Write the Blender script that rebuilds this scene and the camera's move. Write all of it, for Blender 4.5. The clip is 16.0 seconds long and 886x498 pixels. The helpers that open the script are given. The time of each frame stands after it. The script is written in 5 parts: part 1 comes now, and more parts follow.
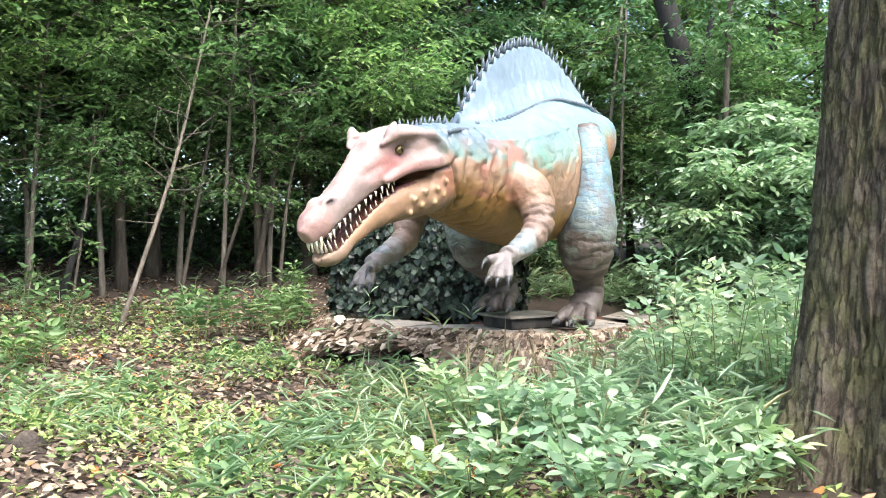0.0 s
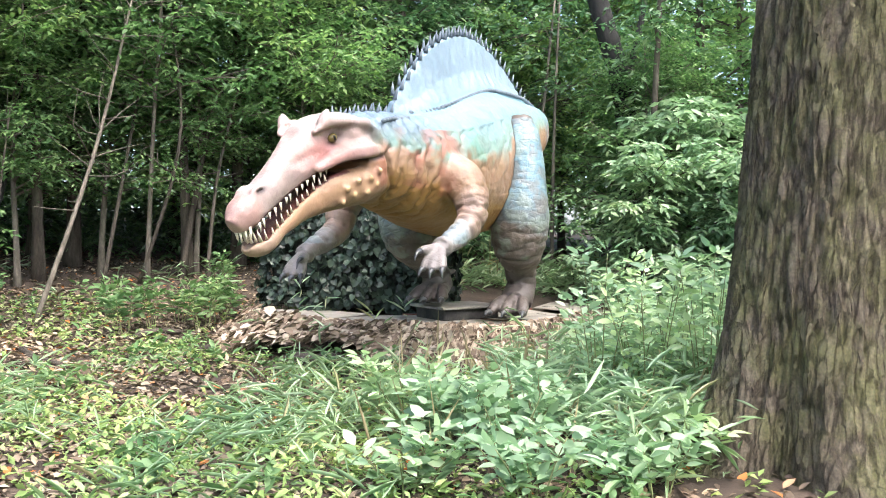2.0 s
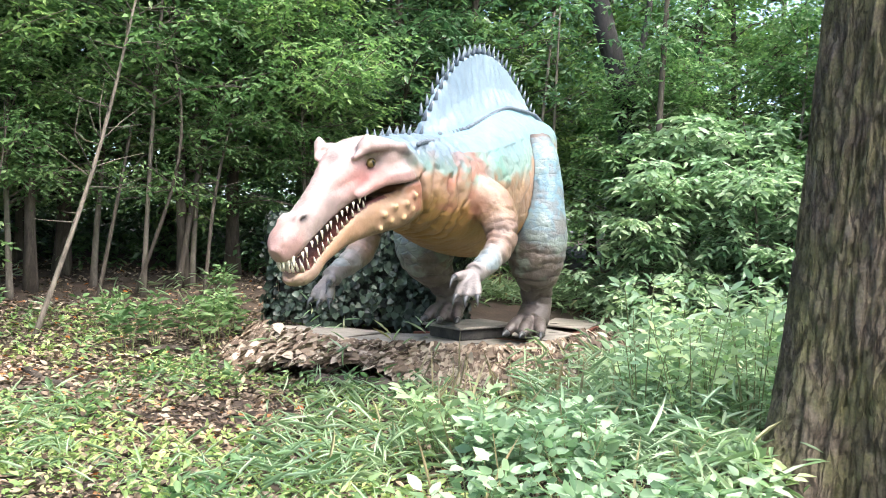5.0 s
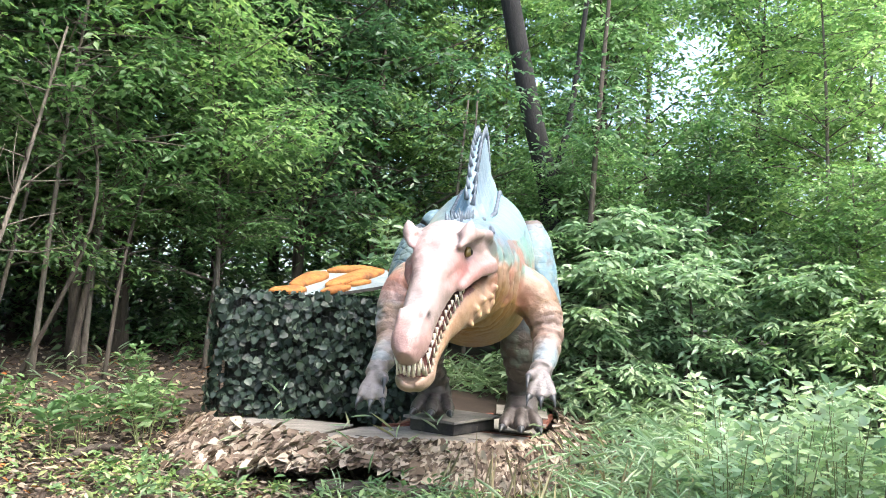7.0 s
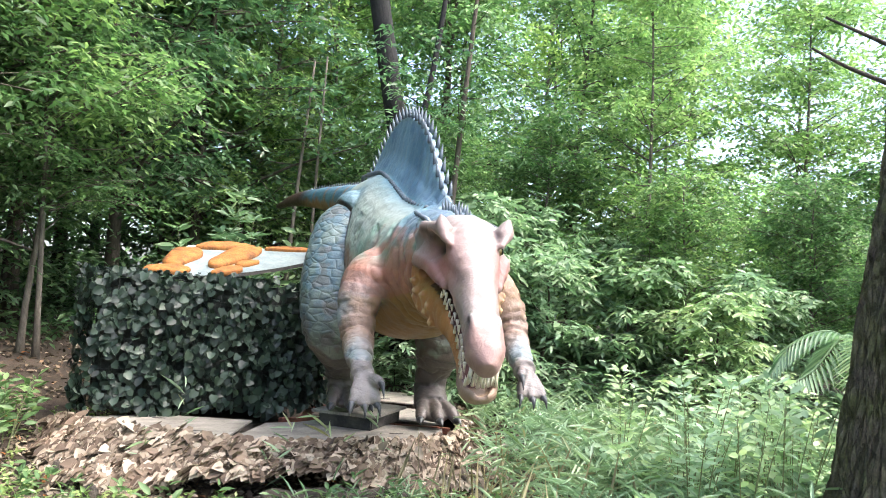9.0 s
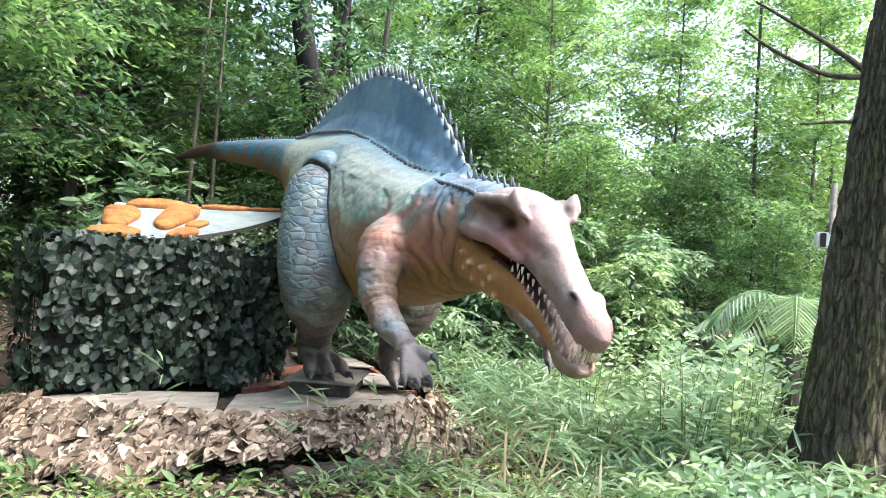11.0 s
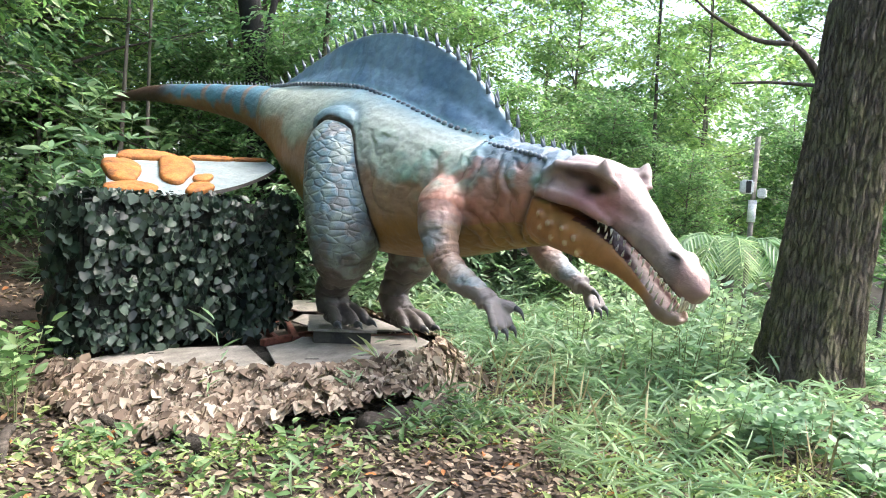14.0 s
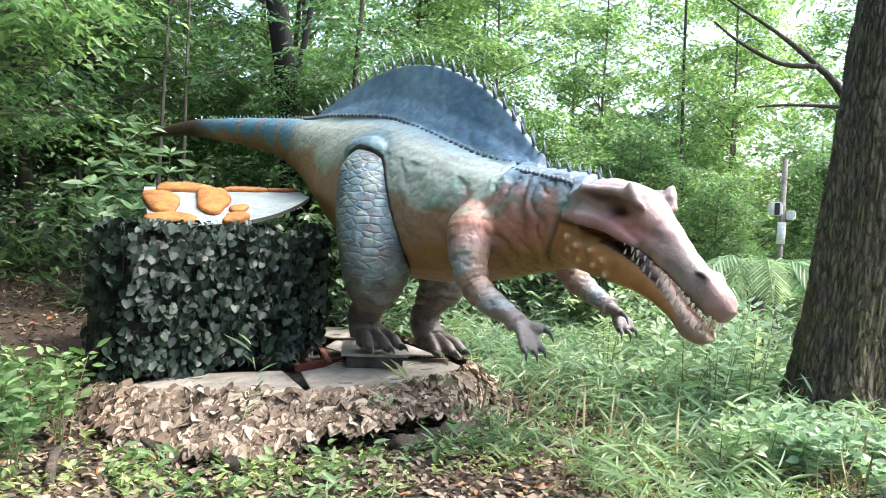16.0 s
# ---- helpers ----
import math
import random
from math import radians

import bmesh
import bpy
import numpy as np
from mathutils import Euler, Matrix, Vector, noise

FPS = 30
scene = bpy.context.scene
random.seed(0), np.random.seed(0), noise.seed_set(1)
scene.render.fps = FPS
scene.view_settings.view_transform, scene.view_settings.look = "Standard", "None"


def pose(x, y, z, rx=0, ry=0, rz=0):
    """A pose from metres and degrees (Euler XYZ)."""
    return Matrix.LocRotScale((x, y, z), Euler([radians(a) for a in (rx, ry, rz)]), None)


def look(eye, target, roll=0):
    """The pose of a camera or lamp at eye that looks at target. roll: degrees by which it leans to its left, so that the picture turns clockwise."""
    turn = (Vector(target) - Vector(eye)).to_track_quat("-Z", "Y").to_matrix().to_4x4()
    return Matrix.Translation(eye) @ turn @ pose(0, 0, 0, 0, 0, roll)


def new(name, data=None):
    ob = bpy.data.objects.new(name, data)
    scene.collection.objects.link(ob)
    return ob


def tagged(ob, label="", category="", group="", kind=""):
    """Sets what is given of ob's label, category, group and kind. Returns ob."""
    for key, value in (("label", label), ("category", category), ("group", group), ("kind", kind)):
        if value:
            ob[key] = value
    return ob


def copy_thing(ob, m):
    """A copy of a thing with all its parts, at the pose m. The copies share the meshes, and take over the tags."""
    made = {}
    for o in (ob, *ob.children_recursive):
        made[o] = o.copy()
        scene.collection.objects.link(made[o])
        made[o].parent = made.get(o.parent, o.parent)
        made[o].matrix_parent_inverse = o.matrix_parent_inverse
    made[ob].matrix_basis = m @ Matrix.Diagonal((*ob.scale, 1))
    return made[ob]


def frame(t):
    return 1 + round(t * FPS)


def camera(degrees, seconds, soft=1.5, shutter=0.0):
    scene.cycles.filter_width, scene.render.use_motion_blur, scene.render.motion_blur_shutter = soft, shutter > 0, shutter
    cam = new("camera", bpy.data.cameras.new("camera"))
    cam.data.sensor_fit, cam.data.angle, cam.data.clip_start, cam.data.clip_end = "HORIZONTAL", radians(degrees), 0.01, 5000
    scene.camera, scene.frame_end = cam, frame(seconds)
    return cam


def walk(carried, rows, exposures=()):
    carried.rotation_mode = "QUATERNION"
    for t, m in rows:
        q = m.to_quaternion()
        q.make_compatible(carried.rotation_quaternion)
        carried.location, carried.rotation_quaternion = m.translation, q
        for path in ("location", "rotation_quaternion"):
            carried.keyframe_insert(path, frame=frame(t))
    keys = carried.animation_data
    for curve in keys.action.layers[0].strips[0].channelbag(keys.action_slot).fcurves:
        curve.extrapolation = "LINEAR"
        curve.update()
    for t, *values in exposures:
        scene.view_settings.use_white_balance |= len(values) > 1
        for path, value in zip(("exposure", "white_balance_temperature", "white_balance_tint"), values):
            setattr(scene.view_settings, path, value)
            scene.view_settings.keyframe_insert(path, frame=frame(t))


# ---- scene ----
cam = camera(58.9, 16.0, soft=1.0)
METRES, EYE, TILT, LEAN, TURN = 8.0, 1.5, 0.0, 0.0, 0.0
ROWS = [
    (0.0, 0.0, 0.0, 0.0, -0.0, -0.0, -0.0),
    (0.5, -0.0011, 0.0011, 0.0002, -1.24, 0.01, -0.33),
    (1.0, -0.0001, 0.002, 0.0003, -2.58, -0.14, -0.34),
    (1.5, 0.0012, 0.0037, 0.001, -4.16, -0.42, -0.44),
    (2.0, -0.0004, 0.0066, 0.0005, -4.91, -0.7, -0.34),
    (2.5, -0.0012, 0.0068, 0.0002, -5.42, -1.05, -0.36),
    (3.0, 0.0041, 0.0053, 0.0005, -5.92, -1.34, -0.29),
    (5.5, -0.1086, 0.0439, 0.0303, -8.5, -0.16, -1.65),
    (6.0, -0.1704, 0.079, 0.0327, -15.76, 3.91, -2.28),
    (6.5, -0.2319, 0.1095, 0.0321, -17.27, 4.35, -2.63),
    (7.0, -0.2862, 0.1401, 0.0401, -22.68, 4.64, -2.63),
    (7.5, -0.3368, 0.1821, 0.0445, -28.18, 4.81, -2.64),
    (8.0, -0.3777, 0.2185, 0.0473, -31.9, 4.24, -4.63),
    (8.5, -0.4196, 0.2496, 0.0546, -37.73, 3.42, -4.29),
    (9.0, -0.4523, 0.2903, 0.0527, -42.26, 3.38, -4.01),
    (11.5, -0.6015, 0.465, 0.063, -59.37, 0.22, -4.06),
    (12.0, -0.6334, 0.4952, 0.0696, -62.76, -0.07, -4.04),
    (12.5, -0.6524, 0.5334, 0.0651, -65.45, -1.48, -4.12),
    (13.0, -0.6699, 0.5632, 0.0687, -64.95, -2.91, -3.89),
    (13.5, -0.6939, 0.5867, 0.0729, -70.82, -3.33, -4.41),
    (14.0, -0.712, 0.594, 0.0725, -68.53, -3.88, -3.66),
    (14.5, -0.7201, 0.5893, 0.0703, -67.55, -3.96, -2.83),
    (15.0, -0.7252, 0.5904, 0.0677, -67.93, -3.23, -2.66),
    (15.5, -0.7288, 0.5847, 0.0681, -69.02, -2.27, -2.7),
    (16.0, -0.7274, 0.5878, 0.0684, -66.43, -1.83, -2.77),
]
walk(cam, [(t, pose(0, 0, EYE, TILT, LEAN, TURN) @ pose(METRES * x, METRES * y, METRES * z, 90 + pitch, roll, yaw)) for t, x, y, z, yaw, pitch, roll in ROWS], exposures=[(0.0, 2.75), (16.0, 2.75)])

# ---- light ----
SUN_DIR = Vector((0.3, -0.54, 1.0)).normalized()
world = bpy.data.worlds.new("overcast_sky")
scene.world = world
world.use_nodes = True
wn = world.node_tree
sky = wn.nodes.new("ShaderNodeTexSky")
sky.sky_type, sky.sun_disc = "NISHITA", False
sky.sun_elevation = math.asin(SUN_DIR.z)
sky.sun_rotation = math.atan2(SUN_DIR.x, SUN_DIR.y)
sky.air_density, sky.dust_density, sky.ozone_density = 0.7, 4.0, 0.6
wn.nodes["Background"].inputs["Strength"].default_value = 0.15
wn.links.new(sky.outputs["Color"], wn.nodes["Background"].inputs["Color"])
sun = new("sun", bpy.data.lights.new("sun", "SUN"))
sun.data.energy, sun.data.angle, sun.data.color = 0.65, radians(45), (1.0, 0.965, 0.91)
sun.matrix_world = look(SUN_DIR * 30, (0, 0, 0))


# ---- materials ----
def material(name, rough=0.8, metal=0.0):
    m = bpy.data.materials.new(name)
    m.use_nodes = True
    b = m.node_tree.nodes["Principled BSDF"]
    b.inputs["Roughness"].default_value, b.inputs["Metallic"].default_value = rough, metal
    return m, m.node_tree, b


def add(nt, kind, **values):
    n = nt.nodes.new(kind)
    for k, v in values.items():
        n.inputs[k.replace("_", " ")].default_value = v
    return n


def ramp(nt, source, stops):
    r = nt.nodes.new("ShaderNodeValToRGB")
    while len(r.color_ramp.elements) < len(stops):
        r.color_ramp.elements.new(0.5)
    for e, (p, c) in zip(r.color_ramp.elements, stops):
        e.position, e.color = p, (*c, 1)
    nt.links.new(source, r.inputs["Fac"])
    return r.outputs["Color"]


def mix(nt, fac, a, b, mode="MIX"):
    n = nt.nodes.new("ShaderNodeMix")
    n.data_type, n.blend_type = "RGBA", mode
    for sock, v in ((n.inputs[0], fac), (n.inputs[6], a), (n.inputs[7], b)):
        if isinstance(v, bpy.types.NodeSocket):
            nt.links.new(v, sock)
        elif isinstance(v, (int, float)):
            sock.default_value = v
        else:
            sock.default_value = (*v, 1)
    return n.outputs[2]


def bump(nt, b, height, strength=0.4, distance=0.01, after=None):
    n = add(nt, "ShaderNodeBump", Strength=strength, Distance=distance)
    nt.links.new(height, n.inputs["Height"])
    if after:
        nt.links.new(after, n.inputs["Normal"])
    nt.links.new(n.outputs["Normal"], b.inputs["Normal"])
    return n.outputs["Normal"]


def surface(name, stops, size=4.0, rough=0.8, relief=0.4, stretch=(1, 1, 1), fine=40.0, depth=0.01, metal=0.0):
    """A mottled surface: colours by broad noise, darkened and lightened by fine grain, with relief."""
    m, nt, b = material(name, rough, metal)
    tc = nt.nodes.new("ShaderNodeTexCoord")
    mp = nt.nodes.new("ShaderNodeMapping")
    mp.inputs["Scale"].default_value = stretch
    nt.links.new(tc.outputs["Object"], mp.inputs["Vector"])
    broad = add(nt, "ShaderNodeTexNoise", Scale=size, Detail=6.0, Roughness=0.62)
    grain = add(nt, "ShaderNodeTexNoise", Scale=fine, Detail=4.0, Roughness=0.7)
    for n in (broad, grain):
        nt.links.new(mp.outputs["Vector"], n.inputs["Vector"])
    col = ramp(nt, broad.outputs["Fac"], stops)
    speck = ramp(nt, grain.outputs["Fac"], [(0.3, (0.55, 0.55, 0.55)), (0.7, (1.2, 1.2, 1.2))])
    nt.links.new(mix(nt, 0.8, col, speck, "MULTIPLY"), b.inputs["Base Color"])
    first = bump(nt, b, broad.outputs["Fac"], relief, depth * 3)
    bump(nt, b, grain.outputs["Fac"], relief, depth, first)
    return m


def leaf_material(name, dark, mid, light, gloss=0.45, glow=0.45, odd=None):
    """Leaves: colour varies from leaf to leaf and from plant to plant; light shines through."""
    m, nt, b = material(name, gloss)
    geo = nt.nodes.new("ShaderNodeNewGeometry")
    info = nt.nodes.new("ShaderNodeObjectInfo")
    stops = [(0.0, dark), (0.5, mid), (0.93, light)]
    if odd:
        stops.append((0.985, odd))
    col = ramp(nt, geo.outputs["Random Per Island"], stops)
    tone = ramp(nt, info.outputs["Random"], [(0.0, (0.72, 0.8, 0.82)), (0.5, (1.0, 1.0, 1.05)), (1.0, (1.25, 1.16, 0.95))])
    col = mix(nt, 0.8, col, tone, "MULTIPLY")
    noise_n = add(nt, "ShaderNodeTexNoise", Scale=1.1, Detail=2.0)
    tc = nt.nodes.new("ShaderNodeTexCoord")
    nt.links.new(tc.outputs["Object"], noise_n.inputs["Vector"])
    patch = ramp(nt, noise_n.outputs["Fac"], [(0.35, (0.75, 0.85, 0.8)), (0.65, (1.2, 1.12, 0.95))])
    col = mix(nt, 0.7, col, patch, "MULTIPLY")
    nt.links.new(col, b.inputs["Base Color"])
    tr = nt.nodes.new("ShaderNodeBsdfTranslucent")
    nt.links.new(mix(nt, 1.0, col, (1.12, 1.32, 1.0), "MULTIPLY"), tr.inputs["Color"])
    mx = nt.nodes.new("ShaderNodeMixShader")
    mx.inputs[0].default_value = glow
    nt.links.new(b.outputs[0], mx.inputs[1])
    nt.links.new(tr.outputs[0], mx.inputs[2])
    nt.links.new(mx.outputs[0], nt.nodes["Material Output"].inputs["Surface"])
    return m


M_SOIL = surface("soil", [(0.3, (0.022, 0.015, 0.011)), (0.5, (0.046, 0.032, 0.023)), (0.72, (0.085, 0.062, 0.046))], 2.2, 0.95, 0.6, fine=30)
M_BARK = surface("bark", [(0.3, (0.03, 0.024, 0.019)), (0.55, (0.08, 0.067, 0.053)), (0.75, (0.14, 0.125, 0.1))], 9, 0.92, 0.8, (1, 1, 0.25), 50, 0.012)
M_PALEBARK = surface("pale_bark", [(0.3, (0.07, 0.06, 0.048)), (0.55, (0.14, 0.122, 0.1)), (0.75, (0.22, 0.198, 0.165))], 12, 0.9, 0.5, (1, 1, 0.3), 60, 0.006)
M_DARKBARK = surface("dark_bark", [(0.3, (0.008, 0.008, 0.009)), (0.6, (0.022, 0.021, 0.021))], 9, 0.9, 0.7, (1, 1, 0.3), 50, 0.01)
M_PLY = surface("weathered_plywood", [(0.3, (0.15, 0.138, 0.12)), (0.5, (0.24, 0.222, 0.195)), (0.7, (0.34, 0.315, 0.28))], 3.5, 0.85, 0.2, (1, 2, 1), 45, 0.003)
M_RUST = surface("rusty_steel", [(0.35, (0.1, 0.03, 0.02)), (0.6, (0.2, 0.065, 0.04)), (0.75, (0.28, 0.12, 0.08))], 14, 0.7, 0.3, depth=0.003)
M_STEM = surface("green_stem", [(0.3, (0.14, 0.17, 0.07)), (0.7, (0.24, 0.27, 0.13))], 9, 0.7, 0.2)
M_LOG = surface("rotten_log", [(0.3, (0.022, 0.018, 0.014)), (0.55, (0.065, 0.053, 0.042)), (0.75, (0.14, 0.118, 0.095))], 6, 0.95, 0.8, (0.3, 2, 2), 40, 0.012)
M_MESHWIRE = surface("dark_net", [(0.4, (0.008, 0.012, 0.01)), (0.6, (0.02, 0.026, 0.022))], 20, 0.8, 0.3)
M_BOARD = surface("painted_board", [(0.3, (0.15, 0.195, 0.21)), (0.55, (0.24, 0.29, 0.3)), (0.75, (0.32, 0.36, 0.365))], 4, 0.6, 0.15, fine=30, depth=0.002)
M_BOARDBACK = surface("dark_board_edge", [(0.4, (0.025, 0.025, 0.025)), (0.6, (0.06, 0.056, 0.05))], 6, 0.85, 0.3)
M_FOAM = surface("orange_foam", [(0.3, (0.1, 0.04, 0.015)), (0.5, (0.32, 0.12, 0.025)), (0.75, (0.46, 0.19, 0.045))], 7, 0.8, 0.5, fine=45, depth=0.008)
M_POLE = surface("grey_pole", [(0.4, (0.14, 0.125, 0.105)), (0.6, (0.25, 0.23, 0.2))], 8, 0.6, 0.1)
M_WHITE = surface("white_plastic", [(0.3, (0.7, 0.71, 0.71)), (0.7, (0.84, 0.84, 0.83))], 5, 0.4, 0.05, depth=0.001)
M_BLACK = surface("black_plastic", [(0.3, (0.015, 0.015, 0.016)), (0.7, (0.03, 0.03, 0.032))], 8, 0.4, 0.05, depth=0.001)

L_TREE = leaf_material("tree_leaves", (0.068, 0.137, 0.058), (0.132, 0.23, 0.1), (0.225, 0.33, 0.155), 0.4, 0.55)
L_DARK = leaf_material("evergreen_leaves", (0.042, 0.092, 0.048), (0.08, 0.158, 0.08), (0.15, 0.24, 0.125), 0.34, 0.45)
L_BRIGHT = leaf_material("bright_leaves", (0.115, 0.2, 0.075), (0.21, 0.32, 0.125), (0.335, 0.44, 0.2), 0.42, 0.55)
L_SHRUB = leaf_material("shrub_leaves", (0.12, 0.2, 0.12), (0.22, 0.33, 0.2), (0.37, 0.47, 0.32), 0.34, 0.4)
L_PALE = leaf_material("pale_shoots", (0.24, 0.35, 0.215), (0.38, 0.5, 0.34), (0.56, 0.65, 0.5), 0.5, 0.38)
L_GRASS = leaf_material("bamboo_grass", (0.2, 0.29, 0.15), (0.31, 0.415, 0.27), (0.5, 0.58, 0.44), 0.45, 0.35, (0.36, 0.3, 0.17))
L_SEED = leaf_material("seedlings", (0.11, 0.19, 0.07), (0.19, 0.285, 0.12), (0.34, 0.4, 0.22), 0.55, 0.35)
L_WEED = leaf_material("weed_leaves", (0.07, 0.14, 0.055), (0.13, 0.225, 0.095), (0.24, 0.34, 0.17), 0.5, 0.35)
L_BUSH = leaf_material("bush_leaves", (0.16, 0.25, 0.15), (0.285, 0.4, 0.26), (0.44, 0.54, 0.38), 0.55, 0.38)
L_STRAW = leaf_material("straw", (0.24, 0.2, 0.12), (0.38, 0.32, 0.2), (0.52, 0.45, 0.31), 0.7, 0.2)
L_IVY = leaf_material("plastic_ivy", (0.004, 0.011, 0.009), (0.009, 0.024, 0.017), (0.05, 0.078, 0.058), 0.5, 0.08)
L_LITTER = leaf_material("dry_leaves", (0.06, 0.041, 0.03), (0.16, 0.115, 0.085), (0.38, 0.31, 0.24), 0.8, 0.1, (0.36, 0.13, 0.035))
L_NET = leaf_material("tan_net", (0.07, 0.045, 0.033), (0.2, 0.142, 0.107), (0.44, 0.36, 0.3), 0.8, 0.12)


# ---- mesh tools ----
def mesh_of(name, verts, faces, mats, slots=None, smooth=True):
    """A mesh from arrays: faces is a list of (n, k) index arrays."""
    me = bpy.data.meshes.new(name)
    verts = np.asarray(verts, np.float32)
    faces = [np.asarray(f, np.int32) for f in faces if len(f)]
    loops = np.concatenate([f.ravel() for f in faces])
    totals = np.concatenate([np.full(len(f), f.shape[1], np.int32) for f in faces])
    me.vertices.add(len(verts))
    me.vertices.foreach_set("co", verts.ravel())
    me.loops.add(len(loops))
    me.loops.foreach_set("vertex_index", loops)
    me.polygons.add(len(totals))
    me.polygons.foreach_set("loop_start", np.concatenate([[0], np.cumsum(totals)[:-1]]).astype(np.int32))
    me.polygons.foreach_set("loop_total", totals)
    if smooth:
        me.polygons.foreach_set("use_smooth", np.ones(len(totals), bool))
    for m in mats:
        me.materials.append(m)
    if slots is not None:
        me.polygons.foreach_set("material_index", np.asarray(slots, np.int32))
    me.update(calc_edges=True)
    me.validate()
    return me


class Build:
    """Gathers pieces of geometry for one mesh."""

    def __init__(self):
        self.v, self.f, self.s, self.n = [], [], [], 0

    def put(self, verts, faces, slot=0):
        verts = np.asarray(verts, float)
        for f in faces:
            f = np.asarray(f, int)
            if len(f):
                self.f.append(f + self.n)
                self.s.append(np.full(len(f), slot))
        self.v.append(verts)
        self.n += len(verts)
        return self

    def mesh(self, name, mats, smooth=True):
        return mesh_of(name, np.concatenate(self.v), self.f, mats, np.concatenate(self.s), smooth)


def unit(a):
    a = np.asarray(a, float)
    return a / np.maximum(np.linalg.norm(a, axis=-1, keepdims=True), 1e-9)


def spline(pts, n):
    """Points along a smooth curve through pts (any number of columns)."""
    p = np.asarray(pts, float)
    t = np.linspace(0, len(p) - 1, n)
    i = np.minimum(t.astype(int), len(p) - 2)
    u = (t - i)[:, None]
    ext = np.vstack([2 * p[0] - p[1], p, 2 * p[-1] - p[-2]])
    a, b, c, d = ext[i], ext[i + 1], ext[i + 2], ext[i + 3]
    return 0.5 * (2 * b + (c - a) * u + (2 * a - 5 * b + 4 * c - d) * u**2 + (3 * b - a - 3 * c + d) * u**3)


def sweep(path, wide, up, down=None, sides=12, hint=(0, 0, 1), power=2.0):
    """A closed tube round a path: half-width, height above and depth below at each point."""
    path = np.asarray(path, float)
    n = len(path)
    wide, up = np.broadcast_to(wide, n), np.broadcast_to(up, n)
    down = up if down is None else np.broadcast_to(down, n)
    tan = unit(np.gradient(path, axis=0))
    side = unit(np.cross(tan, np.broadcast_to(hint, (n, 3))))
    top = np.cross(side, tan)
    ang = np.linspace(0, 2 * math.pi, sides, endpoint=False)
    c, s = np.cos(ang), np.sin(ang)
    c, s = np.sign(c) * abs(c) ** (2 / power), np.sign(s) * abs(s) ** (2 / power)
    h = np.where(s[None] > 0, up[:, None], down[:, None]) * s[None]
    v = path[:, None] + side[:, None] * (wide[:, None] * c[None])[..., None] + top[:, None] * h[..., None]
    v = np.vstack([v.reshape(-1, 3), path[:1], path[-1:]])
    i, j = np.meshgrid(np.arange(n - 1), np.arange(sides), indexing="ij")
    k = (j + 1) % sides
    quads = np.stack([i * sides + j, i * sides + k, (i + 1) * sides + k, (i + 1) * sides + j], -1).reshape(-1, 4)
    j = np.arange(sides)
    k = (j + 1) % sides
    a, b = n * sides, n * sides + 1
    caps = np.vstack([np.stack([np.full(sides, a), k, j], -1), np.stack([np.full(sides, b), (n - 1) * sides + j, (n - 1) * sides + k], -1)])
    return v, [quads, caps]


def cone(base, tip, radius, sides=6):
    base, tip = np.asarray(base, float), np.asarray(tip, float)
    mid = base * 0.45 + tip * 0.55
    hint = (0, 0, 1) if abs(unit(tip - base)[2]) < 0.9 else (1, 0, 0)
    return sweep([base, mid, tip], [radius, radius * 0.6, radius * 0.06], [radius, radius * 0.6, radius * 0.06], sides=sides, hint=hint)


def ball(centre, radius, scale=(1, 1, 1), rings=8, sides=12):
    th = np.linspace(0.02, math.pi - 0.02, rings)
    z = np.cos(th) * radius
    r = np.sin(th) * radius
    v, f = sweep(np.stack([0 * z, 0 * z, z], -1), r, r, sides=sides, hint=(1, 0, 0))
    return v * np.asarray(scale) + np.asarray(centre), f


def box(centre, size, turn=0.0, bevel=0.006, tilt=(0, 0)):
    """A block with bevelled edges."""
    bm = bmesh.new()
    bmesh.ops.create_cube(bm, size=1, matrix=Matrix.Diagonal((*size, 1)))
    if bevel:
        bmesh.ops.bevel(bm, geom=bm.edges[:], offset=bevel, segments=2, affect="EDGES")
    bm.transform(pose(*centre, tilt[0], tilt[1], turn))
    return bm


def part(name, data, mat, parent, label=""):
    """One mesh object under a thing (or under a part)."""
    if isinstance(data, bmesh.types.BMesh):
        me = bpy.data.meshes.new(name)
        data.to_mesh(me)
        data.free()
        data = me
    if mat is not None:
        data.materials.clear()
        data.materials.append(mat)
    ob = new(name, data)
    ob.parent = parent
    if label:
        ob["label"] = label
    return ob


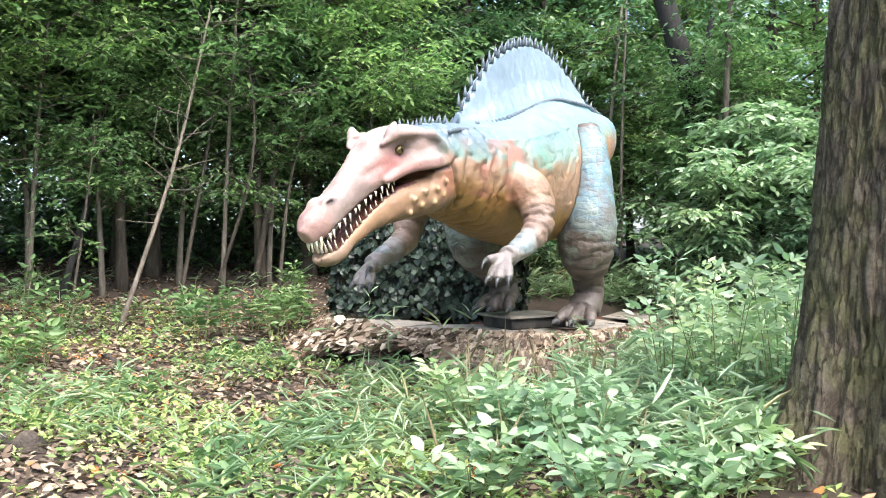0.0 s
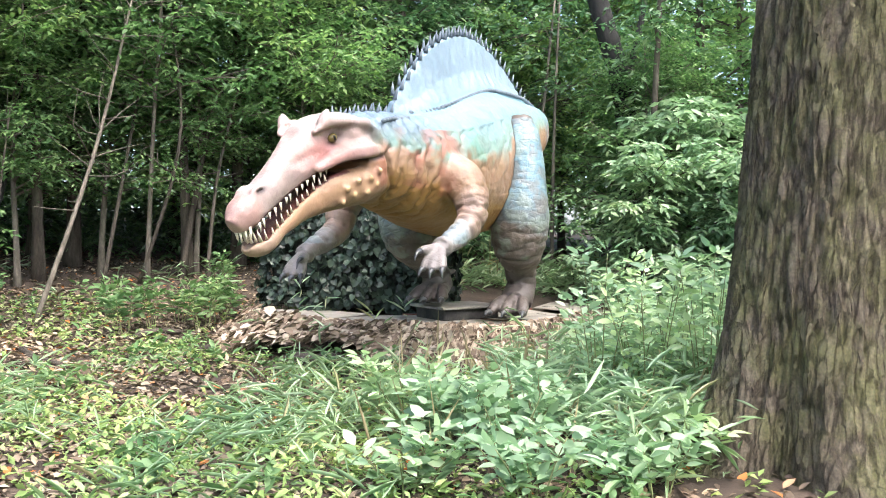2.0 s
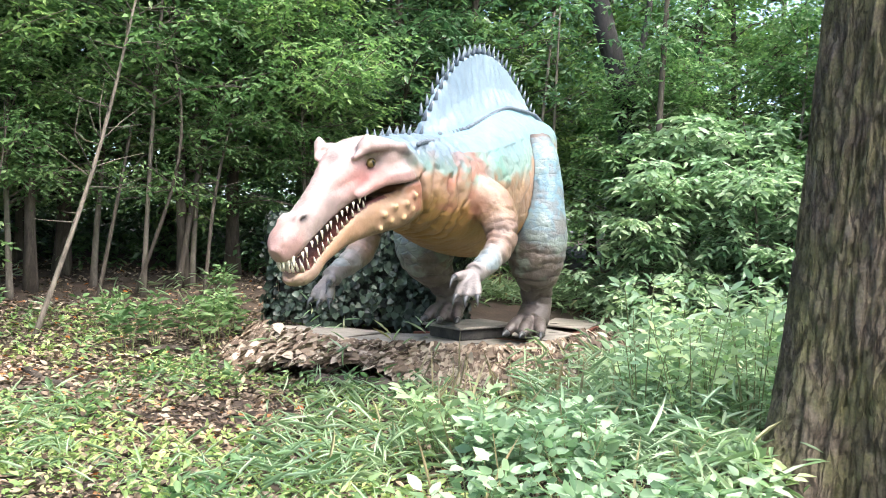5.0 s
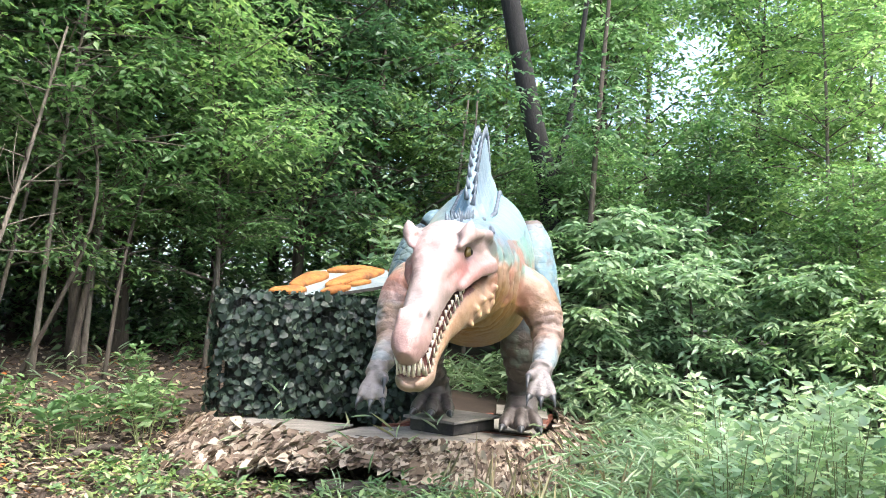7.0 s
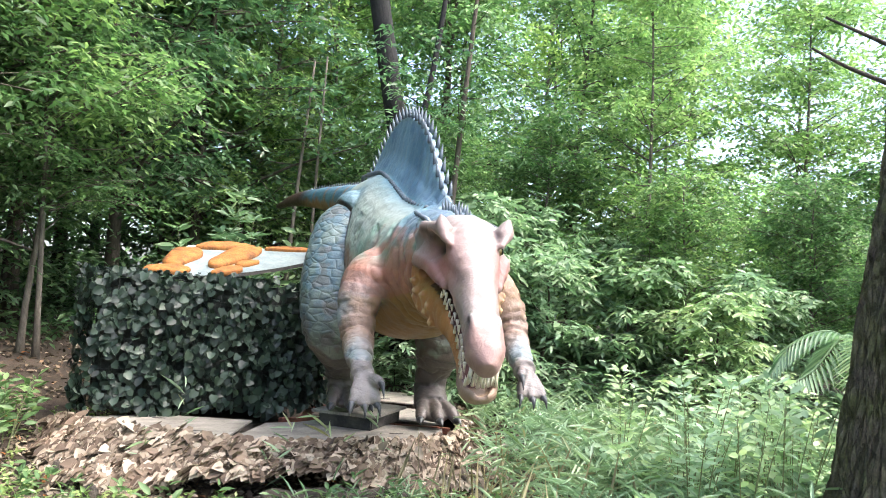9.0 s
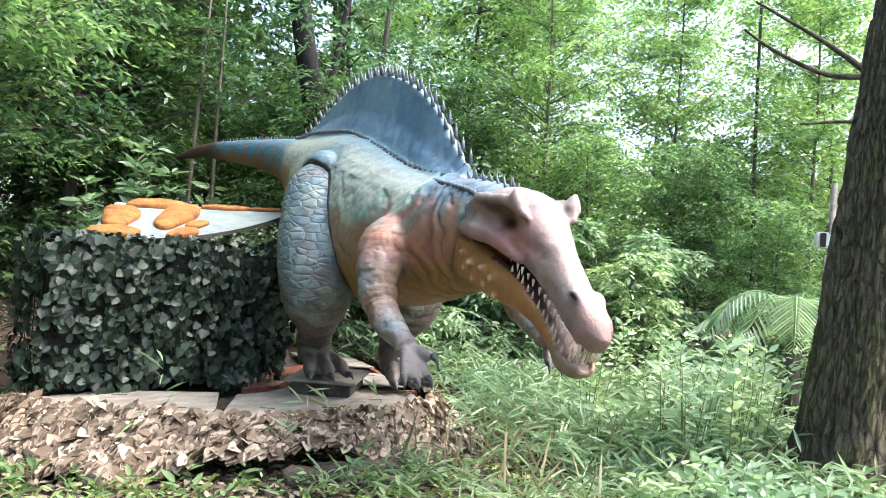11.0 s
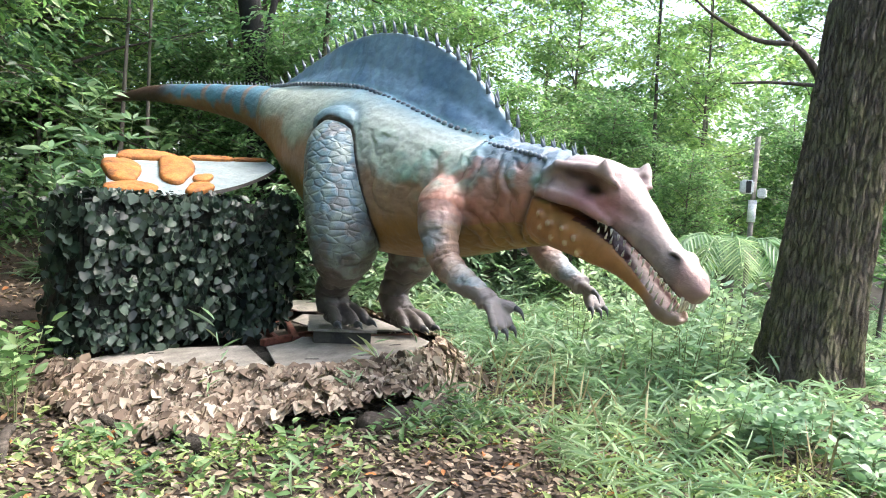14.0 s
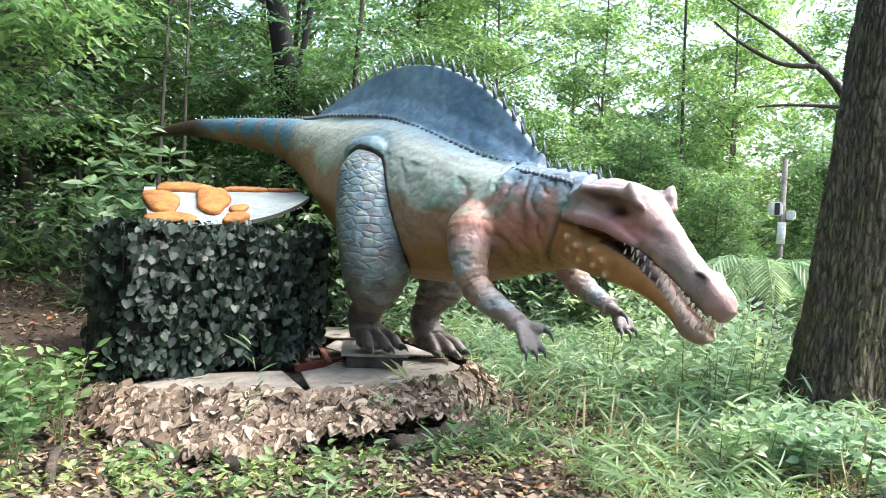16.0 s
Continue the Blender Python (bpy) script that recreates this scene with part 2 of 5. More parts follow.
def leaves(P, D, N, L, W, fine=False, curl=0.12, lobes=False):
    """Leaves from base P along D, with faces towards N: folded blades, arrays of verts and faces."""
    P, D = np.asarray(P, float), unit(D)
    S = unit(np.cross(D, N))
    U = np.cross(S, D)
    n = len(P)
    L, W = np.broadcast_to(L, n)[:, None], np.broadcast_to(W, n)[:, None]
    droop = -U * L * curl
    if lobes:
        spec = [(0, 0, 0), (-0.06, 0.32, 0.1), (0.26, 0.54, 0.14), (0.68, 0.36, 0.06), (1, 0, 0), (0.68, -0.36, 0.06), (0.26, -0.54, 0.14), (-0.06, -0.32, 0.1)]
        quads = [(0, 1, 2, 3), (0, 3, 4, 4), (0, 4, 5, 5), (0, 5, 6, 7)]
    elif fine:
        spec = [(0, 0, 0), (0.28, 0.42, 0.08), (0.62, 0.4, 0.06), (1, 0, 0), (0.62, -0.4, 0.06), (0.28, -0.42, 0.08)]
        quads = [(0, 3, 2, 1), (0, 5, 4, 3)]
    else:
        spec = [(0, 0, 0), (0.45, 0.5, 0.1), (1, 0, 0), (0.45, -0.5, 0.1)]
        quads = [(0, 2, 1), (0, 3, 2)]
    v = np.stack([P + D * L * a + S * W * b + U * W * c + droop * a * a for a, b, c in spec], 1)
    k = len(spec)
    base = np.arange(n)[:, None] * k
    out = []
    for q in quads:
        q = tuple(dict.fromkeys(q))
        out.append(base + np.array(q))
    return v.reshape(-1, 3), out


def spray(rng, P, count, spread, flat, L, W, fine=False, lobes=False, lift=0.2):
    """Layered sprays round the points P: leaves set alternately along short drooping twigs."""
    per = 6
    twigs = max(1, round(count / per))
    n = len(P) * twigs
    a = rng.uniform(0, 2 * math.pi, n)
    d = np.stack([np.cos(a), np.sin(a), rng.uniform(-0.45, 0.3, n)], -1)
    ln = spread * rng.uniform(0.7, 1.5, n)
    start = np.repeat(P, twigs, 0) + rng.normal(0, 1, (n, 3)) * spread * np.array([0.3, 0.3, flat])
    k = np.tile(np.arange(per), n)
    u = (k + 0.8) / per + rng.uniform(-0.06, 0.06, n * per)
    D0, S0, L0, ln = np.repeat(d, per, 0), np.repeat(start, per, 0), rng.uniform(0.7, 1.2, n * per), np.repeat(ln, per)
    C = S0 + D0 * (u * ln)[:, None]
    C[:, 2] -= 0.3 * ln * u * u
    side = np.stack([-D0[:, 1], D0[:, 0], 0 * u], -1) * np.where(k % 2, 1.0, -1.0)[:, None]
    side *= np.where(k == per - 1, 0.15, 1.0)[:, None]
    D = D0 * 0.75 + side + rng.normal(0, 0.22, (n * per, 3)) - [0, 0, 0.18]
    N = np.stack([rng.normal(0, 0.55, n * per), rng.normal(0, 0.55, n * per), np.ones(n * per)], -1)
    size = L0 * (1.0 - 0.25 * abs(u - 0.6))
    return leaves(C, D, N, L * size, W * size, fine, lobes=lobes, curl=lift)


# ---- ground ----
def height(x, y):
    """The lie of the land: a low bank that rises towards the wood."""
    x, y = np.asarray(x, float), np.asarray(y, float)
    z = np.interp(y, [-30, -3, 0, 2, 4, 8.6, 11, 14, 40, 600], [-0.6, -0.1, 0.0, 0.13, 0.27, 0.37, 0.8, 1.15, 2.2, 4.0])
    side = np.clip(-x - 2.0, 0, 12) * 0.055 - np.clip(x - 6.0, 0, 20) * 0.02
    return z + side + 0.035 * np.sin(x * 1.3 + 0.4 * y) * np.sin(y * 1.1 - 0.3 * x) + 0.015 * np.sin(3.1 * x) * np.sin(2.7 * y)


def build_ground():
    u = np.linspace(-1, 1, 241)
    xs = 15 * u + 385 * u**9
    ys = 5 + 15 * u + 385 * u**9
    X, Y = np.meshgrid(xs, ys, indexing="ij")
    v = np.stack([X, Y, height(X, Y)], -1).reshape(-1, 3)
    i, j = np.meshgrid(np.arange(240), np.arange(240), indexing="ij")
    q = np.stack([i * 241 + j, (i + 1) * 241 + j, (i + 1) * 241 + j + 1, i * 241 + j + 1], -1).reshape(-1, 4)
    g = new("ground", mesh_of("ground", v, [q], [M_SOIL]))
    tagged(g, "bare brown forest soil on a low bank", "ground", kind="structure")


build_ground()

# ---- the dinosaur's base ----
DECK = 0.68


def slab(points, z0, z1, inset=0.004):
    """A board of any outline between two heights, with eased edges."""
    bm = bmesh.new()
    vs = [bm.verts.new((x, y, z0)) for x, y in points]
    face = bm.faces.new(vs)
    up = bmesh.ops.extrude_face_region(bm, geom=[face])
    bmesh.ops.translate(bm, verts=[e for e in up["geom"] if isinstance(e, bmesh.types.BMVert)], vec=(0, 0, z1 - z0))
    bmesh.ops.recalc_face_normals(bm, faces=bm.faces[:])
    bmesh.ops.bevel(bm, geom=bm.edges[:], offset=inset, segments=1, affect="EDGES")
    return bm


def build_platform():
    root = new("platform")
    tagged(root, "low platform of weathered plywood sheets on rusty steel", "platform")
    core = [(-1.1, 9.0), (-0.5, 8.15), (0.3, 7.75), (1.2, 7.75), (2.4, 9.3), (2.2, 10.1), (0.2, 9.7), (-0.9, 9.5)]
    # solid dark block added in place of the shaded hollow below the deck
    part("shade_block", slab(core, 0.25, DECK - 0.12), M_LOG, root, "added dark block standing in for the shade under the sheets")
    sheets = [
        [(-1.28, 9.0), (-0.75, 8.4), (-0.6, 8.08), (-0.02, 8.72), (-0.7, 9.3), (-1.25, 9.32)],
        [(-0.6, 8.02), (-0.42, 7.72), (0.15, 7.52), (0.7, 7.44), (1.2, 7.5), (1.42, 7.75), (0.62, 8.56), (0.33, 8.5), (0.02, 8.55)],
        [(1.05, 8.62), (1.6, 7.95), (2.05, 8.5), (1.75, 9.25), (1.3, 9.1)],
        [(1.9, 9.4), (2.3, 8.9), (2.75, 9.7), (2.3, 10.2)],
    ]
    for k, pts in enumerate(sheets):
        sheet = part("plywood_sheet", slab(pts, DECK - 0.018 + 0.003 * k, DECK + 0.003 * k), M_PLY, root)
        for m in range(3):
            cx, cy = sum(p[0] for p in pts) / len(pts), sum(p[1] for p in pts) / len(pts)
            px, py = cx + 0.55 * (pts[m * 2 % len(pts)][0] - cx), cy + 0.55 * (pts[m * 2 % len(pts)][1] - cy)
            part("slot", box((px, py, DECK + 0.003 * k), (0.12, 0.025, 0.006), -50 + 9 * m, 0.002), M_BOARDBACK, sheet, "dark hand slot")
    beams = [((0.75, 8.6), (1.55, 7.78)), ((0.5, 8.75), (0.95, 9.25)), ((0.62, 8.62), (1.3, 9.15)), ((0.3, 8.78), (1.2, 8.66)), ((1.0, 9.3), (1.9, 9.5)), ((2.05, 8.6), (2.6, 9.35))]
    for (x0, y0), (x1, y1) in beams:
        ln = math.hypot(x1 - x0, y1 - y0)
        part("steel_beam", box(((x0 + x1) / 2, (y0 + y1) / 2, DECK - 0.035), (ln, 0.06, 0.06), math.degrees(math.atan2(y1 - y0, x1 - x0))), M_RUST, root)
    part("support_block", box((0.86, 8.28, DECK + 0.058), (0.7, 0.52, 0.112), 30, 0.01), M_BOARDBACK, root, "dark block under the raised sheet")
    part("foot_plate", box((0.86, 8.28, DECK + 0.13), (0.8, 0.62, 0.024), 30, 0.004), M_PLY, root, "raised plywood sheet under one foot")


build_platform()


def build_net():
    """The tan camouflage net draped from the platform's edge to the ground."""
    rng = np.random.default_rng(5)
    top = spline([(-1.4, 9.4), (-1.3, 9.05), (-0.85, 8.45), (-0.52, 7.85), (0.15, 7.5), (0.8, 7.38), (1.4, 7.55), (1.95, 8.2), (2.6, 9.2), (2.9, 10.2)], 90)
    low = spline([(-1.55, 9.45), (-1.68, 8.95), (-1.72, 8.2), (-1.25, 7.7), (-0.6, 7.25), (0.5, 7.0), (1.55, 7.05), (2.35, 7.9), (3.0, 9.0), (3.3, 10.2)], 90)
    rows = 15
    v = np.zeros((90, rows, 3))
    for k in range(rows):
        u = k / (rows - 1)
        xy = top * (1 - u) + low * u
        zt, zl = DECK + 0.012, height(low[:, 0], low[:, 1]) + 0.05 + 0.2 * np.exp(-(((np.arange(90) - 39) / 7.0) ** 2))
        z = zt * (1 - u) ** 1.15 + zl * (1 - (1 - u) ** 1.15) + 0.05 * np.sin(np.arange(90) * 0.55 + 3 * u) * u
        v[:, k] = np.column_stack([xy, z + rng.normal(0, 0.012, 90)])
    flat = v.reshape(-1, 3)
    i, j = np.meshgrid(np.arange(89), np.arange(rows - 1), indexing="ij")
    q = np.stack([i * rows + j, (i + 1) * rows + j, (i + 1) * rows + j + 1, i * rows + j + 1], -1).reshape(-1, 4)
    q = q[rng.uniform(0, 1, len(q)) > 0.06]
    root = new("camouflage_net")
    tagged(root, "tan leaf-cut camouflage net draped round the platform", "net")
    part("net_backing", mesh_of("net_backing", flat - [0, 0, 0.015], [q], [M_LOG]), None, root, "dark mesh of the net")
    n = 8500
    a, b = rng.uniform(0, 88.9, n), rng.uniform(0, rows - 1.01, n)
    ia, ib = a.astype(int), b.astype(int)
    P = v[ia, ib] * ((1 - a + ia) * (1 - b + ib))[:, None] + v[ia + 1, ib] * ((a - ia) * (1 - b + ib))[:, None] + v[ia, ib + 1] * ((1 - a + ia) * (b - ib))[:, None] + v[ia + 1, ib + 1] * ((a - ia) * (b - ib))[:, None]
    out = unit(v[ia, -1] - v[ia, 0])
    N = unit(np.cross(unit(v[ia + 1, ib] - v[ia, ib]), out))
    N *= np.sign(N[:, 2:])
    D = out + rng.normal(0, 0.5, (n, 3))
    D -= N * (D * N).sum(1)[:, None] * 0.8
    s = rng.uniform(0.7, 1.3, n)
    vv, ff = leaves(P + N * rng.uniform(0.0, 0.03, n)[:, None], D + N * 0.12, N + rng.normal(0, 0.24, (n, 3)), 0.09 * s, 0.082 * s, lobes=True, curl=0.35)
    p = part("net_leaves", mesh_of("net_leaves", vv, ff, [L_NET]), None, root, "ragged tan cloth leaf cuts")
    p["kind"] = "stuff"


build_net()

# ---- the box hidden by plastic ivy ----
BOX_A, BOX_B = np.array([-1.27, 9.36]), np.array([0.82, 8.92])
BOX_TOP, BOX_DEEP = 1.93, 0.3


def build_ivy_box():
    rng = np.random.default_rng(8)
    root = new("ivy_covered_box")
    tagged(root, "square box screened with dark plastic ivy leaves", "ivy screen")
    along = unit(BOX_B - BOX_A)
    back = np.array([-along[1], along[0]])
    wide = np.linalg.norm(BOX_B - BOX_A)
    mid = (BOX_A + BOX_B) / 2 + back * BOX_DEEP / 2
    ang = math.degrees(math.atan2(along[1], along[0]))
    part("screen_body", box((mid[0], mid[1], (DECK + BOX_TOP - 0.06) / 2 + 0.03), (wide - 0.1, BOX_DEEP - 0.1, BOX_TOP - DECK - 0.1), ang, 0.02), M_MESHWIRE, root, "dark netted box sides")
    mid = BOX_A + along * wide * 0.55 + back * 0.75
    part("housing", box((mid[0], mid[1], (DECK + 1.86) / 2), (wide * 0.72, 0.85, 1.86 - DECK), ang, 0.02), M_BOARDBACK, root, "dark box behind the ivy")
    faces = [(BOX_A, along, wide, -back), (BOX_A + back * BOX_DEEP, -back, BOX_DEEP, -along), (BOX_B, back, BOX_DEEP, along)]
    # wires of the net on the visible faces
    wires = Build()
    for o, d, ln, nrm in faces:
        for k in range(int(ln / 0.09) + 1):
            p = o + d * k * 0.09 + nrm * 0.005
            wires.put(*sweep([(*p, DECK), (*p, BOX_TOP - 0.05)], 0.003, 0.003, sides=4, hint=(1, 0, 0)))
        for k in range(14):
            z = DECK + 0.04 + k * 0.09
            wires.put(*sweep([(*(o + nrm * 0.005), z), (*(o + d * ln + nrm * 0.005), z)], 0.003, 0.003, sides=4))
    part("wire_net", wires.mesh("wire_net", [M_MESHWIRE]), None, root, "thin dark plastic netting")
    one = leaves(np.zeros((1, 3)), [[1, 0, 0]], [[0, 0, 1]], 0.07, 0.074, lobes=True, curl=0.25)
    single = mesh_of("ivy_leaf", *one, [L_IVY])
    P, D, N = [], [], []
    for (o, d, ln, nrm), n in zip(faces, (2500, 380, 380)):
        u, z = rng.uniform(-0.03, ln + 0.03, n), DECK + 0.02 + (BOX_TOP - DECK) * rng.beta(1.05, 1.0, n)
        z += 0.05 * np.sin(u * 7)
        thin = np.sin(u * 11 + 3 * z) * np.sin(z * 13 - 2 * u) + rng.normal(0, 0.5, n) > -0.45
        u, z = u[thin], z[thin]
        n = len(u)
        push = rng.uniform(0.0, 0.12, n)
        P.append(np.column_stack([o[0] + d[0] * u + nrm[0] * push, o[1] + d[1] * u + nrm[1] * push, z]))
        D.append(np.column_stack([d[0] * rng.normal(0, 0.7, n) + nrm[0] * 0.25, d[1] * rng.normal(0, 0.7, n) + nrm[1] * 0.25, rng.normal(-0.75, 0.4, n)]))
        N.append(np.column_stack([np.full(n, nrm[0]), np.full(n, nrm[1]), rng.uniform(0.1, 0.9, n)]) + rng.normal(0, 0.5, (n, 3)))
    n = 260
    o = BOX_A + back * 0.03
    u, w = rng.uniform(0, wide * 0.75, n), rng.uniform(-0.02, 0.2, n)
    P.append(np.column_stack([o[0] + along[0] * u + back[0] * w, o[1] + along[1] * u + back[1] * w, BOX_TOP - 0.02 + rng.uniform(0, 0.05, n)]))
    D.append(np.column_stack([rng.normal(0, 1, n), rng.normal(-0.4, 1, n), rng.normal(-0.3, 0.3, n)]))
    N.append(np.column_stack([rng.normal(0, 0.4, n), rng.normal(0, 0.4, n), np.ones(n)]))
    P, D, N = np.vstack(P), unit(np.vstack(D)), np.vstack(N)
    s = rng.uniform(0.65, 1.25, len(P))
    near = np.argsort(-(P @ np.array([-0.25, -0.9, 0.1])) + rng.uniform(0, 1.2, len(P)))[:300]
    rest = np.setdiff1d(np.arange(len(P)), near)
    vv, ff = leaves(P[rest], D[rest], N[rest], 0.07 * s[rest], 0.074 * s[rest], lobes=True, curl=0.25)
    p = part("ivy_foliage", mesh_of("ivy_foliage", vv, ff, [L_IVY]), None, root)
    p["kind"] = "stuff"
    S = unit(np.cross(D, N))
    U = np.cross(S, D)
    for k in near:
        ob = new("ivy_leaf", single)
        ob.parent = root
        # columns: along the leaf, across it, out of its face
        m = Matrix(((D[k][0], -S[k][0], U[k][0]), (D[k][1], -S[k][1], U[k][1]), (D[k][2], -S[k][2], U[k][2]))).to_4x4()
        ob.matrix_local = Matrix.Translation(P[k]) @ m @ Matrix.Scale(s[k], 4)


build_ivy_box()


def build_roof_board():
    """The tilted painted board with foam stones on top of the ivy box; its front edge bows outwards."""
    root = new("painted_lid_board")
    tagged(root, "tilted pale blue board with orange foam stones on the ivy box", "board")
    A, E, D, B, C = (np.array(p) for p in ((1.02, 9.2, 2.25), (1.62, 9.72, 2.33), (0.0, 10.42, 2.27), (-0.82, 9.55, 1.92), (-0.2, 8.825, 1.915)))

    def at(u, w, lift=0.0):
        u, w, lift = (np.asarray(q, float)[..., None] for q in (u, w, lift))
        front = B * (1 - u) ** 2 + 2 * u * (1 - u) * C + A * u * u
        return front * (1 - w) + (D * (1 - u) + E * u) * w + np.array([-0.15, -0.3, 0.94]) * lift

    n = 15
    U, W = np.meshgrid(np.linspace(0, 1, n), np.linspace(0, 1, n), indexing="ij")
    top = at(U, W).reshape(-1, 3)
    i, j = np.meshgrid(np.arange(n - 1), np.arange(n - 1), indexing="ij")
    q = np.stack([i * n + j, (i + 1) * n + j, (i + 1) * n + j + 1, i * n + j + 1], -1).reshape(-1, 4)
    part("board_face", mesh_of("board_face", top, [q], [M_BOARD]), None, root)
    g = Build()
    g.put(top - [0, 0, 0.034], [q[:, ::-1]])
    rim = np.concatenate([np.arange(n) * n, (n - 1) * n + np.arange(1, n), np.arange(n - 2, -1, -1) * n + n - 1, np.arange(n - 2, -1, -1)])
    m = len(rim) - 1
    k = np.arange(m)
    g.put(np.vstack([top[rim] - [0, 0, 0.002], top[rim] - [0, 0, 0.034]]), [np.stack([k, k + 1, k + m + 2, k + m + 1], -1)])
    part("board_underside", g.mesh("board_underside", [M_BOARDBACK], False), None, root, "dark underside and edges")
    rng = np.random.default_rng(3)
    # along the board, across it, half-sizes, lean, thickness
    stones = [(0.075, 0.55, 0.09, 0.27, -0.1, 0.055), (0.1, 0.12, 0.12, 0.095, 0.0, 0.05), (0.23, 0.95, 0.17, 0.1, 0.0, 0.05), (0.36, 0.6, 0.1, 0.36, 0.25, 0.055),
              (0.42, 0.06, 0.075, 0.1, 0.2, 0.045), (0.475, 0.3, 0.06, 0.08, 0.3, 0.035), (0.62, 0.95, 0.15, 0.06, 0.0, 0.035), (0.87, 0.94, 0.12, 0.05, 0.0, 0.03)]
    for u, w, a, b, lean, thick in stones:
        v, f = ball((0, 0, 0), 1.0, rings=12, sides=26)
        v = np.sign(v) * abs(v) ** np.array([0.85, 0.85, 0.55])
        ang = np.arctan2(v[:, 1], v[:, 0])
        wob = 1 + 0.08 * np.sin(3 * ang + rng.uniform(0, 6)) + 0.05 * np.sin(5 * ang + rng.uniform(0, 6))
        pits = 0.1 * np.sin(9 * v[:, 0] + rng.uniform(0, 6)) * np.sin(8 * v[:, 1])
        uu, ww = u + a * wob * v[:, 0] + lean * b * v[:, 1] * 0.4, w + b * wob * v[:, 1]
        v = at(uu, ww, 0.012 + thick * (v[:, 2] + pits * (v[:, 2] > 0.3)))
        part("foam_stone", mesh_of("foam_stone", v, f, [M_FOAM]), None, root, "rust-orange foam stone")


build_roof_board()

# ---- the dinosaur ----
# its own axes: s ahead, l to its left, z up
HIP = np.array([0.98, 8.1, 0.0])
AHEAD = unit([-0.467, -0.884, 0.0])
LEFT = np.array([-AHEAD[1], AHEAD[0], 0.0])
HEAD = np.array(pose(2.42, -0.04, 2.1) @ pose(0, 0, 0, 0, 0, -7) @ pose(0, 0, 0, 0, 22, 0))
JAW = HEAD @ np.array(pose(0, 0, 0, 0, 1.5, 0))


def mapped(m, v):
    v = np.asarray(v, float)
    return v @ m[:3, :3].T + m[:3, 3]


# s, l, top, bottom, half-width
SPINE = [(-4.5, -0.95, 3.08, 3.02, 0.03), (-3.9, -0.68, 3.22, 3.03, 0.09), (-3.1, -0.32, 3.24, 2.92, 0.15), (-2.4, -0.1, 3.21, 2.76, 0.22),
         (-1.9, 0, 3.18, 2.55, 0.29), (-1.45, 0, 3.16, 2.33, 0.36), (-1.0, 0, 3.14, 2.05, 0.43), (-0.5, 0, 3.1, 1.76, 0.5), (0, 0, 3.04, 1.58, 0.53),
         (0.5, 0, 2.9, 1.52, 0.54), (1.0, 0, 2.74, 1.54, 0.51), (1.4, 0, 2.62, 1.6, 0.46), (1.7, 0, 2.56, 1.67, 0.42), (2.0, -0.01, 2.52, 1.73, 0.36),
         (2.3, -0.03, 2.48, 1.78, 0.31), (2.55, -0.06, 2.41, 1.84, 0.26)]
SAIL = [(-1.9, 3.17), (-1.37, 3.33), (-0.92, 3.45), (-0.5, 3.54), (-0.04, 3.57), (0.4, 3.52), (0.81, 3.39), (1.12, 3.24), (1.41, 3.04), (1.62, 2.84), (1.86, 2.64)]
UPPER = [(-0.14, 0.22, 0.0, 0.2), (-0.02, 0.31, -0.01, 0.25), (0.1, 0.375, 0.02, 0.278), (0.25, 0.41, 0.06, 0.258), (0.42, 0.42, 0.075, 0.215), (0.6, 0.34, 0.045, 0.16), (0.8, 0.25, 0.005, 0.12),
         (1.0, 0.17, -0.045, 0.098), (1.12, 0.145, -0.07, 0.102), (1.24, 0.105, -0.1, 0.095), (1.33, 0.02, -0.09, 0.045)]
LOWER = [(-0.13, 0.0, -0.2, 0.18), (-0.04, 0.02, -0.3, 0.262), (0.14, 0.03, -0.305, 0.278), (0.4, 0.06, -0.25, 0.212), (0.6, 0.035, -0.215, 0.16), (0.8, -0.02, -0.2, 0.12), (1.0, -0.085, -0.22, 0.1),
         (1.12, -0.115, -0.26, 0.108), (1.21, -0.12, -0.25, 0.093), (1.27, -0.14, -0.19, 0.045)]
# limbs: s, l, z, radius
THIGH_R = [(0.02, -0.4, 2.6, 0.18), (0.12, -0.47, 2.42, 0.27), (0.26, -0.52, 2.08, 0.3), (0.36, -0.53, 1.74, 0.3), (0.34, -0.51, 1.5, 0.26), (0.2, -0.45, 1.31, 0.16), (0.02, -0.4, 1.16, 0.145), (0.02, -0.36, 0.98, 0.15)]
THIGH_L = [(-0.09, 0.47, 2.74, 0.12), (-0.04, 0.51, 2.5, 0.185), (0.02, 0.54, 2.1, 0.225), (0.06, 0.54, 1.75, 0.265), (0.02, 0.52, 1.45, 0.245), (-0.12, 0.49, 1.24, 0.16), (-0.2, 0.48, 1.04, 0.14), (-0.05, 0.47, 0.87, 0.15)]
ARM_R = [(1.5, -0.3, 2.1, 0.2), (1.58, -0.48, 1.98, 0.19), (1.66, -0.55, 1.78, 0.15), (1.74, -0.55, 1.6, 0.125), (1.95, -0.56, 1.49, 0.1), (2.16, -0.57, 1.42, 0.075), (2.24, -0.57, 1.37, 0.085)]
ARM_L = [(1.48, 0.3, 2.1, 0.2), (1.52, 0.5, 1.98, 0.18), (1.58, 0.6, 1.82, 0.15), (1.66, 0.63, 1.66, 0.125), (1.85, 0.61, 1.55, 0.1), (2.05, 0.585, 1.47, 0.078), (2.13, 0.57, 1.44, 0.085)]


